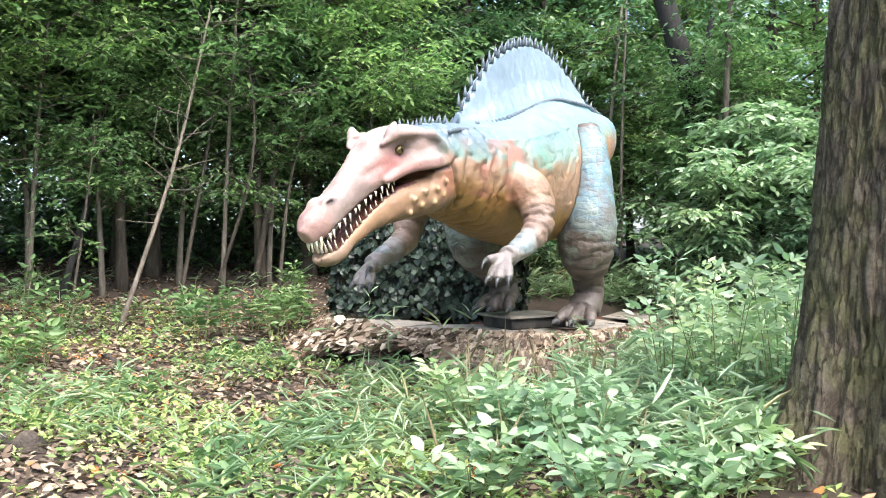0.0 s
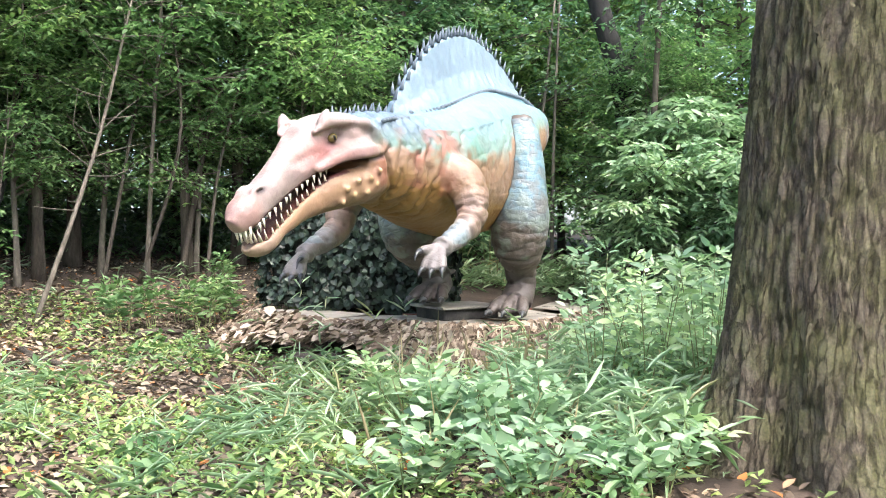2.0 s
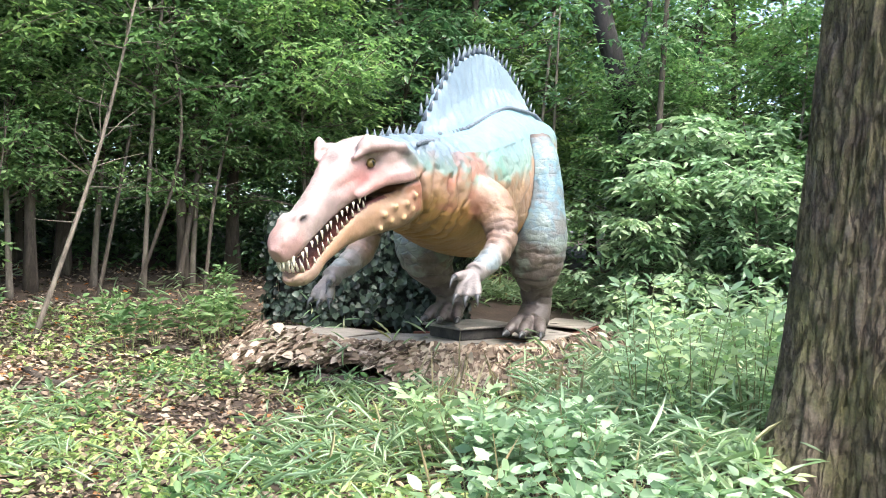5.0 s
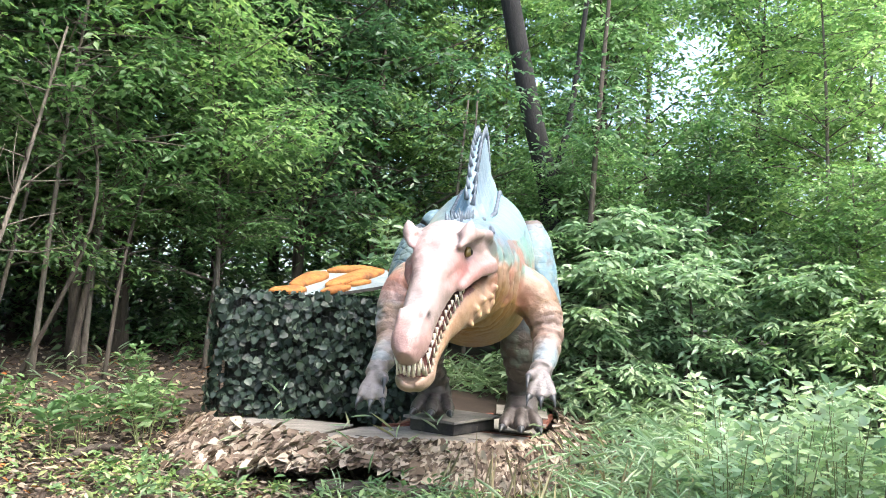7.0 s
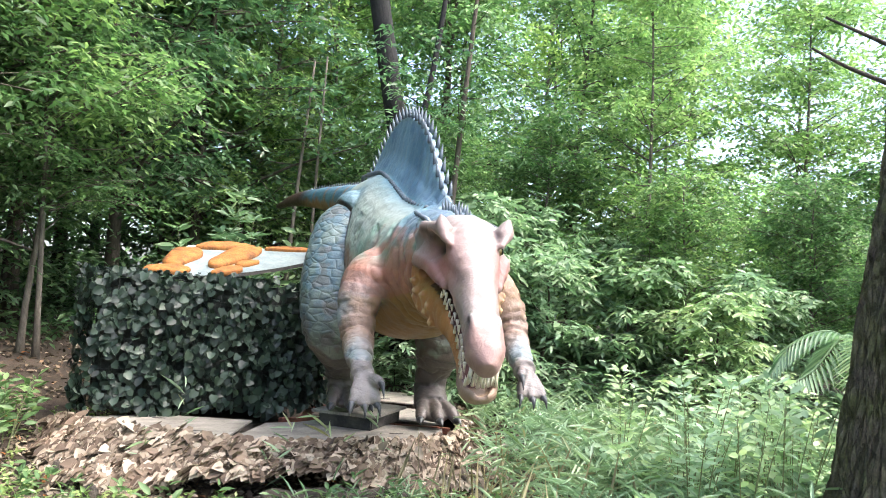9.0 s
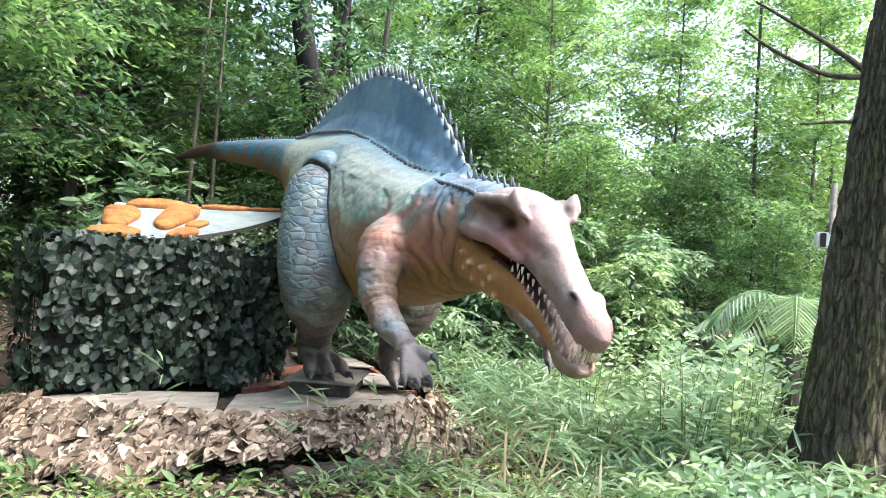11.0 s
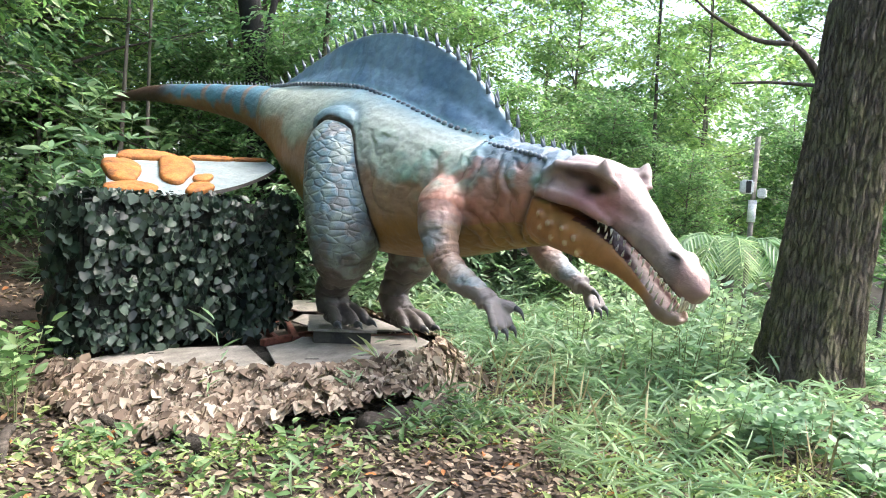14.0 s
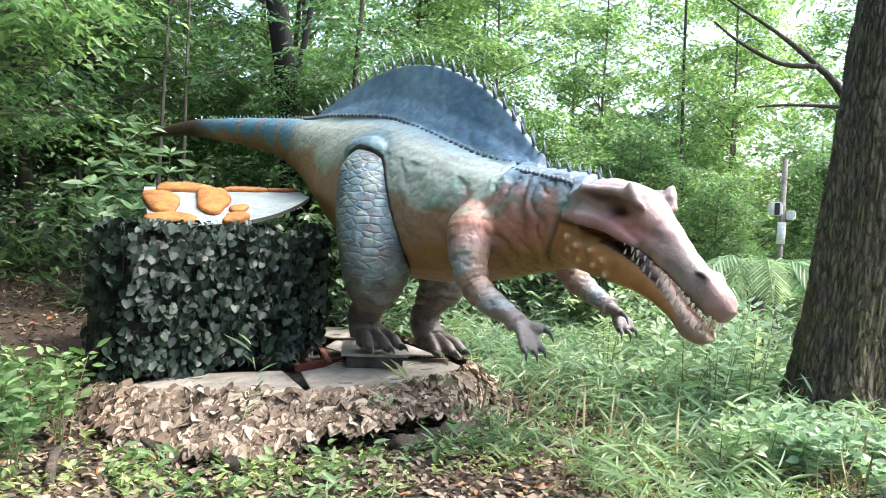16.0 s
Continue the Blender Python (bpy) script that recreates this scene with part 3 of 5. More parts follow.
def fingers(tip, spread, length, drop, thick, ahead=1.0):
    """Three digits that leave the point tip, with their claws: paths and radii."""
    out = []
    for k in (-1, 0, 1):
        a = np.array(tip[:3])
        d = unit([ahead, spread * k, drop])
        b = a + d * length * 0.55 + [0, 0, 0.02]
        c = a + d * length * np.array([1, 1, 1.15])
        out.append((np.array([a, b, c]), thick, c + unit(d + [0.1, 0, -0.75]) * length * 0.38))
    return out


def build_dinosaur():
    rng = np.random.default_rng(11)
    flesh, legs = Build(), Build()
    sp = spline(SPINE, 90)
    mid = (sp[:, 2] + sp[:, 3]) / 2
    half = (sp[:, 2] - sp[:, 3]) / 2
    flesh.put(*sweep(np.column_stack([sp[:, 0], sp[:, 1], mid]), sp[:, 4], half, sides=40, power=2.15))
    # sail: wedge sections
    sa = spline(SAIL, 60)
    body_top = np.interp(sa[:, 0], sp[:, 0], sp[:, 2])
    prof = [(-0.2, -0.14), (-0.16, 0.0), (-0.075, 0.4), (-0.03, 1.0), (0.03, 1.0), (0.075, 0.4), (0.16, 0.0), (0.2, -0.14)]
    ring = []
    for (s, zt), bt in zip(sa, body_top):
        hgt = max(zt - bt, 0.01)
        k = min(1.0, 0.35 + hgt * 2.2)
        ring.append([(s, x * k, bt - 0.02 + (z * hgt if z > 0 else z)) for x, z in prof])
    ring = np.array(ring)
    v = ring.reshape(-1, 3)
    m = len(prof)
    i, j = np.meshgrid(np.arange(59), np.arange(m), indexing="ij")
    k = (j + 1) % m
    q = np.stack([i * m + j, (i + 1) * m + j, (i + 1) * m + k, i * m + k], -1).reshape(-1, 4)
    flesh.put(v, [q, np.arange(m)[None], (59 * m + np.arange(m))[None, ::-1]])
    # head
    up = spline(UPPER, 40)
    path = np.column_stack([up[:, 0], 0 * up[:, 0], (up[:, 1] + up[:, 2]) / 2])
    v, f = sweep(path, up[:, 3], (up[:, 1] - up[:, 2]) / 2, sides=32, power=2.5)
    top = np.clip((v[:, 2] - 0.12) / 0.25, 0, 1)
    v[:, 1] *= 1 - 0.28 * top
    flesh.put(mapped(HEAD, v), f)
    lo = spline(LOWER, 36)
    path = np.column_stack([lo[:, 0], 0 * lo[:, 0], (lo[:, 1] + lo[:, 2]) / 2])
    v, f = sweep(path, lo[:, 3], (lo[:, 1] - lo[:, 2]) / 2, sides=28, power=2.4)
    inner = (v[:, 2] > np.interp(v[:, 0], lo[:, 0], lo[:, 1]) - 0.02) & (abs(v[:, 1]) < 0.7 * np.interp(v[:, 0], lo[:, 0], lo[:, 3]))
    v[inner, 2] -= 0.05
    flesh.put(mapped(JAW, v), f)
    for side in (-1, 1):
        # brow ridge, horn, cheek, nostril rim, shoulder, hip cap
        flesh.put(*[(mapped(HEAD, a), b) for a, b in [sweep([(0.08, side * 0.2, 0.28), (0.24, side * 0.205, 0.335), (0.42, side * 0.19, 0.385), (0.55, side * 0.15, 0.34)], [0.034, 0.052, 0.046, 0.014], [0.03, 0.038, 0.048, 0.014], sides=10)]][0])
        flesh.put(*[(mapped(HEAD, a), b) for a, b in [cone((0.43, side * 0.175, 0.38), (0.4, side * 0.205, 0.475), 0.06, 10)]][0])
        flesh.put(*[(mapped(HEAD, a), b) for a, b in [sweep([(0.16, side * 0.2, 0.315), (0.06, side * 0.24, 0.28), (-0.02, side * 0.255, 0.18), (-0.05, side * 0.25, 0.07)], [0.03, 0.042, 0.042, 0.03], [0.03, 0.045, 0.045, 0.03], sides=10)]][0])
        flesh.put(*[(mapped(HEAD, a), b) for a, b in [sweep([(-0.02, side * 0.25, 0.06), (0.12, side * 0.265, 0.09), (0.35, side * 0.215, 0.135), (0.6, side * 0.15, 0.1)], [0.035, 0.045, 0.035, 0.02], [0.045, 0.05, 0.045, 0.02], sides=10)]][0])
        flesh.put(*[(mapped(HEAD, a), b) for a, b in [ball((1.1, side * 0.066, 0.12), 0.05, (1.5, 0.8, 0.8))]][0])
        if side < 0:
            flesh.put(*ball((0.0, side * 0.42, 2.66), 0.28, (1.2, 0.62, 0.62), 10, 16))
    toes, claws = [], []
    for limb, sgn in ((THIGH_R, -1), (THIGH_L, 1), (ARM_R, -1), (ARM_L, 1)):
        p = spline(limb, 40)
        where = legs if limb in (THIGH_R, THIGH_L) else flesh
        where.put(*sweep(p[:, :3], p[:, 3], p[:, 3] * (1.12 if limb in (THIGH_R, THIGH_L) else 1.0), sides=24, hint=(0, 1, 0)))
        if limb in (ARM_R, ARM_L):
            digits = fingers(limb[-1], 0.5, 0.22, -0.85, 0.043)
            a = np.array(limb[-1][:3])
            digits.append((np.array([a, a + [0.08, -sgn * 0.05, 0.0], a + [0.18, -sgn * 0.09, -0.02]]), 0.04, a + [0.26, -sgn * 0.1, -0.1]))
        else:
            low = limb[-1]
            digits = []
            for k in (-1, 0, 1):
                a = np.array([low[0] + 0.02, low[1] + 0.085 * k, low[2] + 0.02])
                floor_z = low[2] - 0.13
                c = np.array([low[0] + 0.36 - 0.05 * abs(k), low[1] + 0.17 * k, floor_z + 0.045])
                digits.append((np.array([a, (a + c) / 2 + [0, 0, 0.035], c]), 0.062, c + [0.1, 0.02 * k, -0.03]))
            a = np.array([low[0] - 0.1, low[1] - sgn * 0.05, low[2] + 0.16])
            digits.append((np.array([a, a + [-0.06, -sgn * 0.03, 0.02], a + [-0.12, -sgn * 0.04, 0.02]]), 0.04, a + [-0.19, -sgn * 0.05, -0.07]))
            legs.put(*ball((low[0] + 0.1, low[1], low[2] - 0.07), 0.15, (1.3, 1.0, 0.42)))
        for path, r, claw in digits:
            pp = spline(path, 9)
            rr = np.interp(np.arange(9), [0, 4, 6, 8], [1.1, 0.85, 0.95, 0.7]) * r
            where.put(*sweep(pp, rr, rr, sides=10, hint=(0.2, 1, 0.1)))
            claws.append((pp[-1], claw, r * 0.62))
    # bumps on the cheeks of the lower jaw
    for side in (-1, 1):
        for k in range(8):
            x, z = 0.08 + 0.11 * (k % 4) + 0.05 * (k // 4), -0.07 - 0.085 * (k // 4) - 0.02 * (k % 2)
            y = np.interp(x, lo[:, 0], lo[:, 3]) * (1.0 if k < 4 else 0.95)
            flesh.put(*[(mapped(JAW, a), b) for a, b in [ball((x, side * y * 1.02, z), 0.026)]][0])
    VV, NV, FF = [], [], []
    for piece in (flesh, legs):
        raw = new("raw", piece.mesh("raw", []))
        rm = raw.modifiers.new("join", "REMESH")
        rm.mode, rm.voxel_size = "VOXEL", 0.014
        sm = raw.modifiers.new("ease", "SMOOTH")
        sm.factor, sm.iterations = 0.5, 4
        dg = bpy.context.evaluated_depsgraph_get()
        me = raw.evaluated_get(dg).to_mesh()
        k = len(me.vertices)
        co, no, ix = np.zeros(k * 3), np.zeros(k * 3), np.zeros(len(me.loops), np.int32)
        me.vertices.foreach_get("co", co)
        me.vertices.foreach_get("normal", no)
        me.loops.foreach_get("vertex_index", ix)
        FF.append(ix.reshape(-1, 4) + sum(len(x) for x in VV))
        VV.append(co.reshape(-1, 3))
        NV.append(no.reshape(-1, 3))
        raw.evaluated_get(dg).to_mesh_clear()
        bpy.data.objects.remove(raw)
    V, NN, F = np.vstack(VV), np.vstack(NV), np.vstack(FF)
    n = len(V)
    is_leg = np.arange(n) >= len(VV[0])

    # which part of the body a point belongs to
    def nearness(limb):
        p = spline(limb, 26)
        d = np.full(n, 9.0)
        at = np.zeros(n)
        for k, row in enumerate(p):
            e = np.linalg.norm(V - row[:3], axis=1) / row[3]
            at = np.where(e < d, k / 25, at)
            d = np.minimum(d, e)
        return d, at

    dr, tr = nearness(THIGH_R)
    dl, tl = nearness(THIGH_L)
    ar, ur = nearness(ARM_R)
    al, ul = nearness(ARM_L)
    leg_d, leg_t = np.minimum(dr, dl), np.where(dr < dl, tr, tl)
    arm_d, arm_t = np.minimum(ar, al), np.where(ar < al, ur, ul)
    # digits lie beyond the limb's end
    leg_w = is_leg.astype(float)
    leg_t = np.where((V[:, 2] < 1.05) & (V[:, 0] < 1.2), 1.0, leg_t)
    arm_w = (1 - leg_w) * np.clip((1.4 - arm_d) / 0.3, 0, 1) * np.clip((arm_t - 0.15) / 0.2, 0, 1)
    hand = (V[:, 0] > 1.9) & (V[:, 2] < 1.47) & (abs(V[:, 1]) > 0.38) & (V[:, 0] < 2.75)
    arm_w = np.where(hand, 1.0, arm_w)
    arm_t = np.where(hand, 1.0, arm_t)
    inv = np.linalg.inv(HEAD)
    H = mapped(inv, V)
    J = mapped(np.linalg.inv(JAW), V)
    head_w = np.clip((H[:, 0] + 0.05) / np.where(H[:, 2] < 0.02, 0.03, 0.14), 0, 1) * (1 - arm_w)
    lip = np.interp(H[:, 0], [-0.3, -0.02, 0.12, 0.4, 0.6, 0.8, 1.0, 1.3], [0.0, 0.005, 0.025, 0.07, 0.03, -0.02, -0.075, -0.11])
    jaw_w = head_w * (H[:, 2] < lip)
    s, l, z = V.T
    top = np.interp(s, sp[:, 0], sp[:, 2])
    bot = np.interp(s, sp[:, 0], sp[:, 3])
    rel = (z - bot) / (top - bot)
    sail_w = np.clip((z - top - 0.0) / 0.05, 0, 1) * (s > -1.9) * (s < 1.85) * (abs(l) < 0.24)

    def fuzz(scale, seed, octaves=4):
        return np.array([noise.fractal(Vector((*(p * scale), seed)).xyz + Vector((seed, seed * 1.7, 0)), 1.0, 2.1, octaves) for p in V])

    broad, mids, small = fuzz(2.2, 1.0), fuzz(6.0, 4.0), fuzz(20.0, 9.0, 3)

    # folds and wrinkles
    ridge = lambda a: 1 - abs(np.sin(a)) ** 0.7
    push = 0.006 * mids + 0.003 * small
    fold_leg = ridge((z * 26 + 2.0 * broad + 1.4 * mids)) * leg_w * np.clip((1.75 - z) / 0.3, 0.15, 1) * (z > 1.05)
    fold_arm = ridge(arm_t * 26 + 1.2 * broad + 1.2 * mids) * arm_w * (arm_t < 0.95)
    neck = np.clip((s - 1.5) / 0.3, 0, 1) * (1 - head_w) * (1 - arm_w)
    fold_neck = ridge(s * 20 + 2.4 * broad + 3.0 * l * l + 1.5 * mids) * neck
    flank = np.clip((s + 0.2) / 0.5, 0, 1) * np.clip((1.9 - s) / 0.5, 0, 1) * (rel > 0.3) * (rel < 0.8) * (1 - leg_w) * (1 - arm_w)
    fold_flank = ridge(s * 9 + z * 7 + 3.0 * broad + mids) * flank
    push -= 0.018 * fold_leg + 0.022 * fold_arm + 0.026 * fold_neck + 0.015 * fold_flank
    push += sail_w * 0.003 * np.sin(s * 34 + 2 * broad)
    # eye hollows and nostrils
    for side in (-1, 1):
        e = np.linalg.norm((H - [0.36, side * 0.215, 0.255]) / [0.1, 0.08, 0.055], axis=1)
        push -= (0.055 if side > 0 else 0.08) * np.exp(-e * e) * (jaw_w < 0.5)
        e = np.linalg.norm((H - [0.14, side * 0.25, 0.2]) / [0.12, 0.09, 0.035], axis=1)
        push -= 0.022 * np.exp(-e * e) * (jaw_w < 0.5)
        e = np.linalg.norm((H - [0.68, side * 0.15, 0.2]) / [0.14, 0.08, 0.04], axis=1)
        push -= 0.018 * np.exp(-e * e) * (jaw_w < 0.5)
        e = np.linalg.norm((H - [1.09, side * 0.1, 0.128]) / [0.05, 0.03, 0.022], axis=1)
        push -= 0.03 * np.exp(-e * e)
    crease = np.exp(-(((H[:, 2] - lip) / 0.014) ** 2)) * np.clip((H[:, 0] + 0.07) / 0.06, 0, 1) * np.clip((0.62 - H[:, 0]) / 0.1, 0, 1) * (abs(H[:, 1]) > 0.1)
    push -= 0.022 * crease
    rear = np.exp(-(((H[:, 0] + 0.055 + 0.25 * np.clip(-0.12 - H[:, 2], 0, 1)) / 0.02) ** 2)) * (H[:, 2] < 0.03) * (H[:, 2] > -0.36) * (1 - arm_w)
    push -= 0.02 * rear
    push += 0.012 * np.clip(np.exp(-(((H[:, 2] - lip - 0.035) / 0.02) ** 2)), 0, 1) * (H[:, 0] > -0.03) * (H[:, 0] < 0.7) * (abs(H[:, 1]) > 0.1)
    V2 = V + NN * push[:, None]

    # paint
    def blend(a, b, w):
        return a + (np.asarray(b) - a) * np.clip(w, 0, 1)[:, None]

    col = np.tile([0.33, 0.18, 0.055], (n, 1))
    col = blend(col, (0.36, 0.225, 0.145), (rel + 0.12 * broad - 0.22) / 0.14)
    streak = 0.5 + 0.5 * np.sin(s * 7 + z * 5 + 3 * broad)
    col = blend(col, (0.26, 0.37, 0.33), (rel + 0.16 * broad + 0.12 * streak - 0.6) / 0.12)
    col = blend(col, (0.23, 0.36, 0.41), (rel + 0.1 * broad - 0.72) / 0.15)
    col = blend(col, (0.2, 0.37, 0.46), np.clip((rel + 0.1 * mids - 0.93) / 0.06, 0, 1) * (s < 1.8))
    # right upper flank paler: the highlight seen there is put into the colour
    col = blend(col, (0.55, 0.6, 0.53), np.clip((rel + 0.14 * broad - 0.52) / 0.14, 0, 1) * np.clip((1.0 - rel) / 0.1, 0, 1) * np.clip(-l / 0.12, 0, 1) * (s < 1.7) * (1 - np.exp(-(((s / 0.4) ** 2 + ((z - 2.68) / 0.24) ** 2) ** 2))) * 0.8)
    # left flank: salmon shows through the blue in tall patches; shoulders and neck reddish with green
    red = np.clip((s - 1.25) / 0.25, 0, 1) * np.clip((0.72 - abs(rel - 0.5)) / 0.4, 0, 1) * np.clip((broad + 0.35) / 0.35, 0, 1)
    col = blend(col, (0.42, 0.17, 0.12), red * 0.75 * (rel > 0.22) * (rel < 0.82))
    col = blend(col, (0.17, 0.36, 0.3), np.clip((mids + 0.05) / 0.5, 0, 1) * np.where(l < 0, 0.7, 1.0) * np.clip((s - 0.5) / 0.5, 0, 1) * np.clip((rel - 0.45) / 0.12, 0, 1) * np.clip((0.9 - rel) / 0.12, 0, 1) * 0.75)
    col = blend(col, (0.13, 0.28, 0.4), np.clip((s - 1.75) / 0.12, 0, 1) * np.clip((rel + 0.2 * mids - 0.78) / 0.1, 0, 1) * 0.8)
    col = blend(col, (0.17, 0.215, 0.26), np.clip((s - 1.65) / 0.25, 0, 1) * np.clip((rel + 0.15 * mids - 0.62) / 0.2, 0, 1) * 0.75)
    col = blend(col, (0.13, 0.24, 0.33), np.exp(-(((s / 0.33) ** 2 + ((z - 2.68) / 0.2) ** 2) ** 2)) * (l < -0.35) * 0.8)
    # tail
    tail = np.clip((-1.5 - s) / 0.5, 0, 1)
    tb = blend(np.tile([0.4, 0.2, 0.12], (n, 1)), (0.12, 0.27, 0.38), (rel + 0.25 * mids - 0.3) / 0.2)
    tb = blend(tb, (0.4, 0.22, 0.13), (np.sin(s * 16 + 4 * l) - 0.62) / 0.3 * (rel > 0.2) * (s > -3.3) * 0.6)
    tb = blend(tb, (0.1, 0.06, 0.045), (-3.35 - s) / 0.35)
    col = blend(col, tb, tail)
    # sail
    sc = blend(np.tile([0.23, 0.37, 0.52], (n, 1)), (0.13, 0.24, 0.38), (np.sin(s * 5 + 2 * broad + z * 3) + 0.2 + mids) / 1.6)
    # lighter left face: sky light from the open side put into the colour
    sc = blend(sc, (0.27, 0.345, 0.4), np.clip((l - 0.005) / 0.02, 0, 1) * (0.75 + 0.2 * mids))
    sc = blend(sc, (0.25, 0.35, 0.42), (np.interp(s, sa[:, 0], sa[:, 1]) - z < 0.05).astype(float) * 0.8)
    col = blend(col, sc, sail_w)
    # legs: blue above, grey-brown below
    lc = blend(np.where((l < 0)[:, None], [0.13, 0.215, 0.26], [0.155, 0.275, 0.335]), (0.15, 0.122, 0.104), (leg_t + 0.12 * broad - np.where(l < 0, 0.34, 0.3)) / 0.2)
    # brown rim at the thigh top, with the hip gap's shade put into it
    lc = blend(lc, (0.05, 0.032, 0.025), (0.1 - leg_t + 0.03 * mids) / 0.05)
    lc = blend(lc, (0.11, 0.092, 0.085), (leg_t + 0.05 * broad - 0.66) / 0.12)
    lc = blend(lc, (0.24, 0.29, 0.25), np.clip((mids - 0.05) / 0.25, 0, 1) * (leg_t < 0.6) * 0.6)
    lc = blend(lc, (0.2, 0.16, 0.13), np.clip((-mids - 0.1) / 0.25, 0, 1) * (leg_t < 0.7) * 0.5)
    col = blend(col, lc, leg_w)
    ac = blend(np.tile([0.33, 0.225, 0.175], (n, 1)), (0.36, 0.33, 0.31), (arm_t + 0.15 * broad - 0.5) / 0.15)
    ac = blend(ac, (0.25, 0.34, 0.38), np.clip((broad + 0.1) / 0.4, 0, 1) * np.clip((0.9 - arm_t) / 0.1, 0, 1) * 0.7)
    ac = blend(ac, (0.25, 0.22, 0.21), (arm_t - 0.9) / 0.1)
    col = blend(col, ac, arm_w)
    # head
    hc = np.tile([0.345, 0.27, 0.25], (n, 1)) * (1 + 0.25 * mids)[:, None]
    # pale crown; highlights on upward faces are put into the colour too
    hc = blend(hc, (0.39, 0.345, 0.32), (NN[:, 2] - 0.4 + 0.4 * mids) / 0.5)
    hc = blend(hc, (0.45, 0.17, 0.155), np.exp(-(((H[:, 0] - 0.5) / 0.18) ** 2 + ((H[:, 2] - 0.19) / 0.11) ** 2)) * 0.75)
    hc = blend(hc, (0.34, 0.18, 0.155), np.clip((H[:, 0] - 1.1) / 0.1, 0, 1) * 0.6)
    hc = blend(hc, (0.3, 0.13, 0.12), np.clip((0.35 + 0.6 * mids + 0.3 * broad), 0, 1) * (H[:, 0] < 0.9) * 0.22)
    # eye hollows darkened: their shade is put into the colour
    hc = blend(hc, (0.04, 0.017, 0.015), 1.4 * np.exp(-(((H[:, 0] - 0.35) / 0.085) ** 2 + ((H[:, 2] - 0.25) / 0.042) ** 2)) * (abs(H[:, 1]) > 0.1) * np.where(H[:, 1] < 0, 0.95, 0.45))
    hc = blend(hc, (0.3, 0.15, 0.13), np.clip((0.06 - abs(H[:, 2] - lip - 0.05)) / 0.03, 0, 1) * (H[:, 0] < 0.5) * 0.6)
    right = H[:, 1] < -0.05
    hc = blend(hc, (0.42, 0.165, 0.145), np.exp(-(((H[:, 0] - 0.38) / 0.24) ** 2 + ((H[:, 2] - 0.21) / 0.12) ** 2)) * right * 0.6)
    # right side: brow's shadow painted as a band, then the socket's dark
    hc = blend(hc, (0.085, 0.045, 0.04), 1.5 * np.exp(-(((H[:, 0] - 0.2) / 0.12) ** 2 + ((H[:, 2] - 0.275 - 0.1 * (H[:, 0] - 0.2)) / 0.028) ** 2)) * right * 0.8)
    hc = blend(hc, (0.035, 0.015, 0.013), 1.5 * np.exp(-(((H[:, 0] - 0.36) / 0.06) ** 2 + ((H[:, 2] - 0.25) / 0.032) ** 2)) * right)
    for side in (-1, 1):
        e = np.linalg.norm((H - [1.09, side * 0.1, 0.128]) / [0.06, 0.04, 0.026], axis=1)
        hc = blend(hc, (0.02, 0.012, 0.012), np.exp(-e * e * e * e))
    jc = blend(np.tile([0.31, 0.19, 0.115], (n, 1)), (0.36, 0.165, 0.11), (0.22 - H[:, 0] + 0.1 * broad) / 0.2 * (J[:, 2] > -0.2))
    # right side tinted warmer to offset the bluish sky light on it
    jc = blend(jc, (0.43, 0.185, 0.055), np.clip(-H[:, 1] / 0.06, 0, 1) * 0.8)
    jc = blend(jc, (0.26, 0.18, 0.13), (J[:, 0] - 0.98) / 0.12)
    hc = np.where((jaw_w > 0.5)[:, None], jc, hc)
    up_edge = np.interp(H[:, 0], up[:, 0], up[:, 3])
    down_face = (NN @ HEAD[:3, 2] < -0.3) & (abs(H[:, 2] - np.interp(H[:, 0], up[:, 0], up[:, 2])) < 0.035) & (H[:, 0] > 0.3) & (H[:, 0] < 1.22) & (abs(H[:, 1]) < up_edge * 0.86)
    up_face = (NN @ JAW[:3, 2] > 0.3) & (J[:, 2] > np.interp(J[:, 0], lo[:, 0], lo[:, 1]) - 0.09) & (J[:, 0] > 0.3) & (J[:, 0] < 1.19) & (abs(J[:, 1]) < np.interp(J[:, 0], lo[:, 0], lo[:, 3]) * 0.82)
    mouth = (jaw_w < 0.5) & down_face | (jaw_w > 0.5) & up_face
    hc = np.where(mouth[:, None], np.array([0.085, 0.027, 0.024]), hc)
    hc = blend(hc, (0.06, 0.035, 0.03), crease * 0.9)
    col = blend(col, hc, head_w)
    # bumps on the cheek; colour darker in the folds and behind the jaw
    wart = np.zeros(n)
    for k in range(8):
        x, zz = 0.08 + 0.11 * (k % 4) + 0.05 * (k // 4), -0.07 - 0.085 * (k // 4) - 0.02 * (k % 2)
        wart = np.maximum(wart, (np.linalg.norm((J[:, [0, 2]] - [x, zz]), axis=1) < 0.02) * (abs(J[:, 1]) > 0.1))
    col = blend(col, (0.58, 0.4, 0.22), wart * head_w)
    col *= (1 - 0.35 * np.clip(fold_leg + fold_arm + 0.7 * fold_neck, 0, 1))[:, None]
    # body darkened next to the thighs: the slit's shade put into the colour
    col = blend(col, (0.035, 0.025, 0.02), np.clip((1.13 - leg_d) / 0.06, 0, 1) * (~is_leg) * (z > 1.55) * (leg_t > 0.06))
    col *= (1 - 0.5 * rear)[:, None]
    col *= 0.84 * (1 + 0.13 * mids + 0.06 * small)[:, None]
    col = np.clip(col, 0.01, 0.85)

    body = Build()
    body.put(V2, [F], 0)
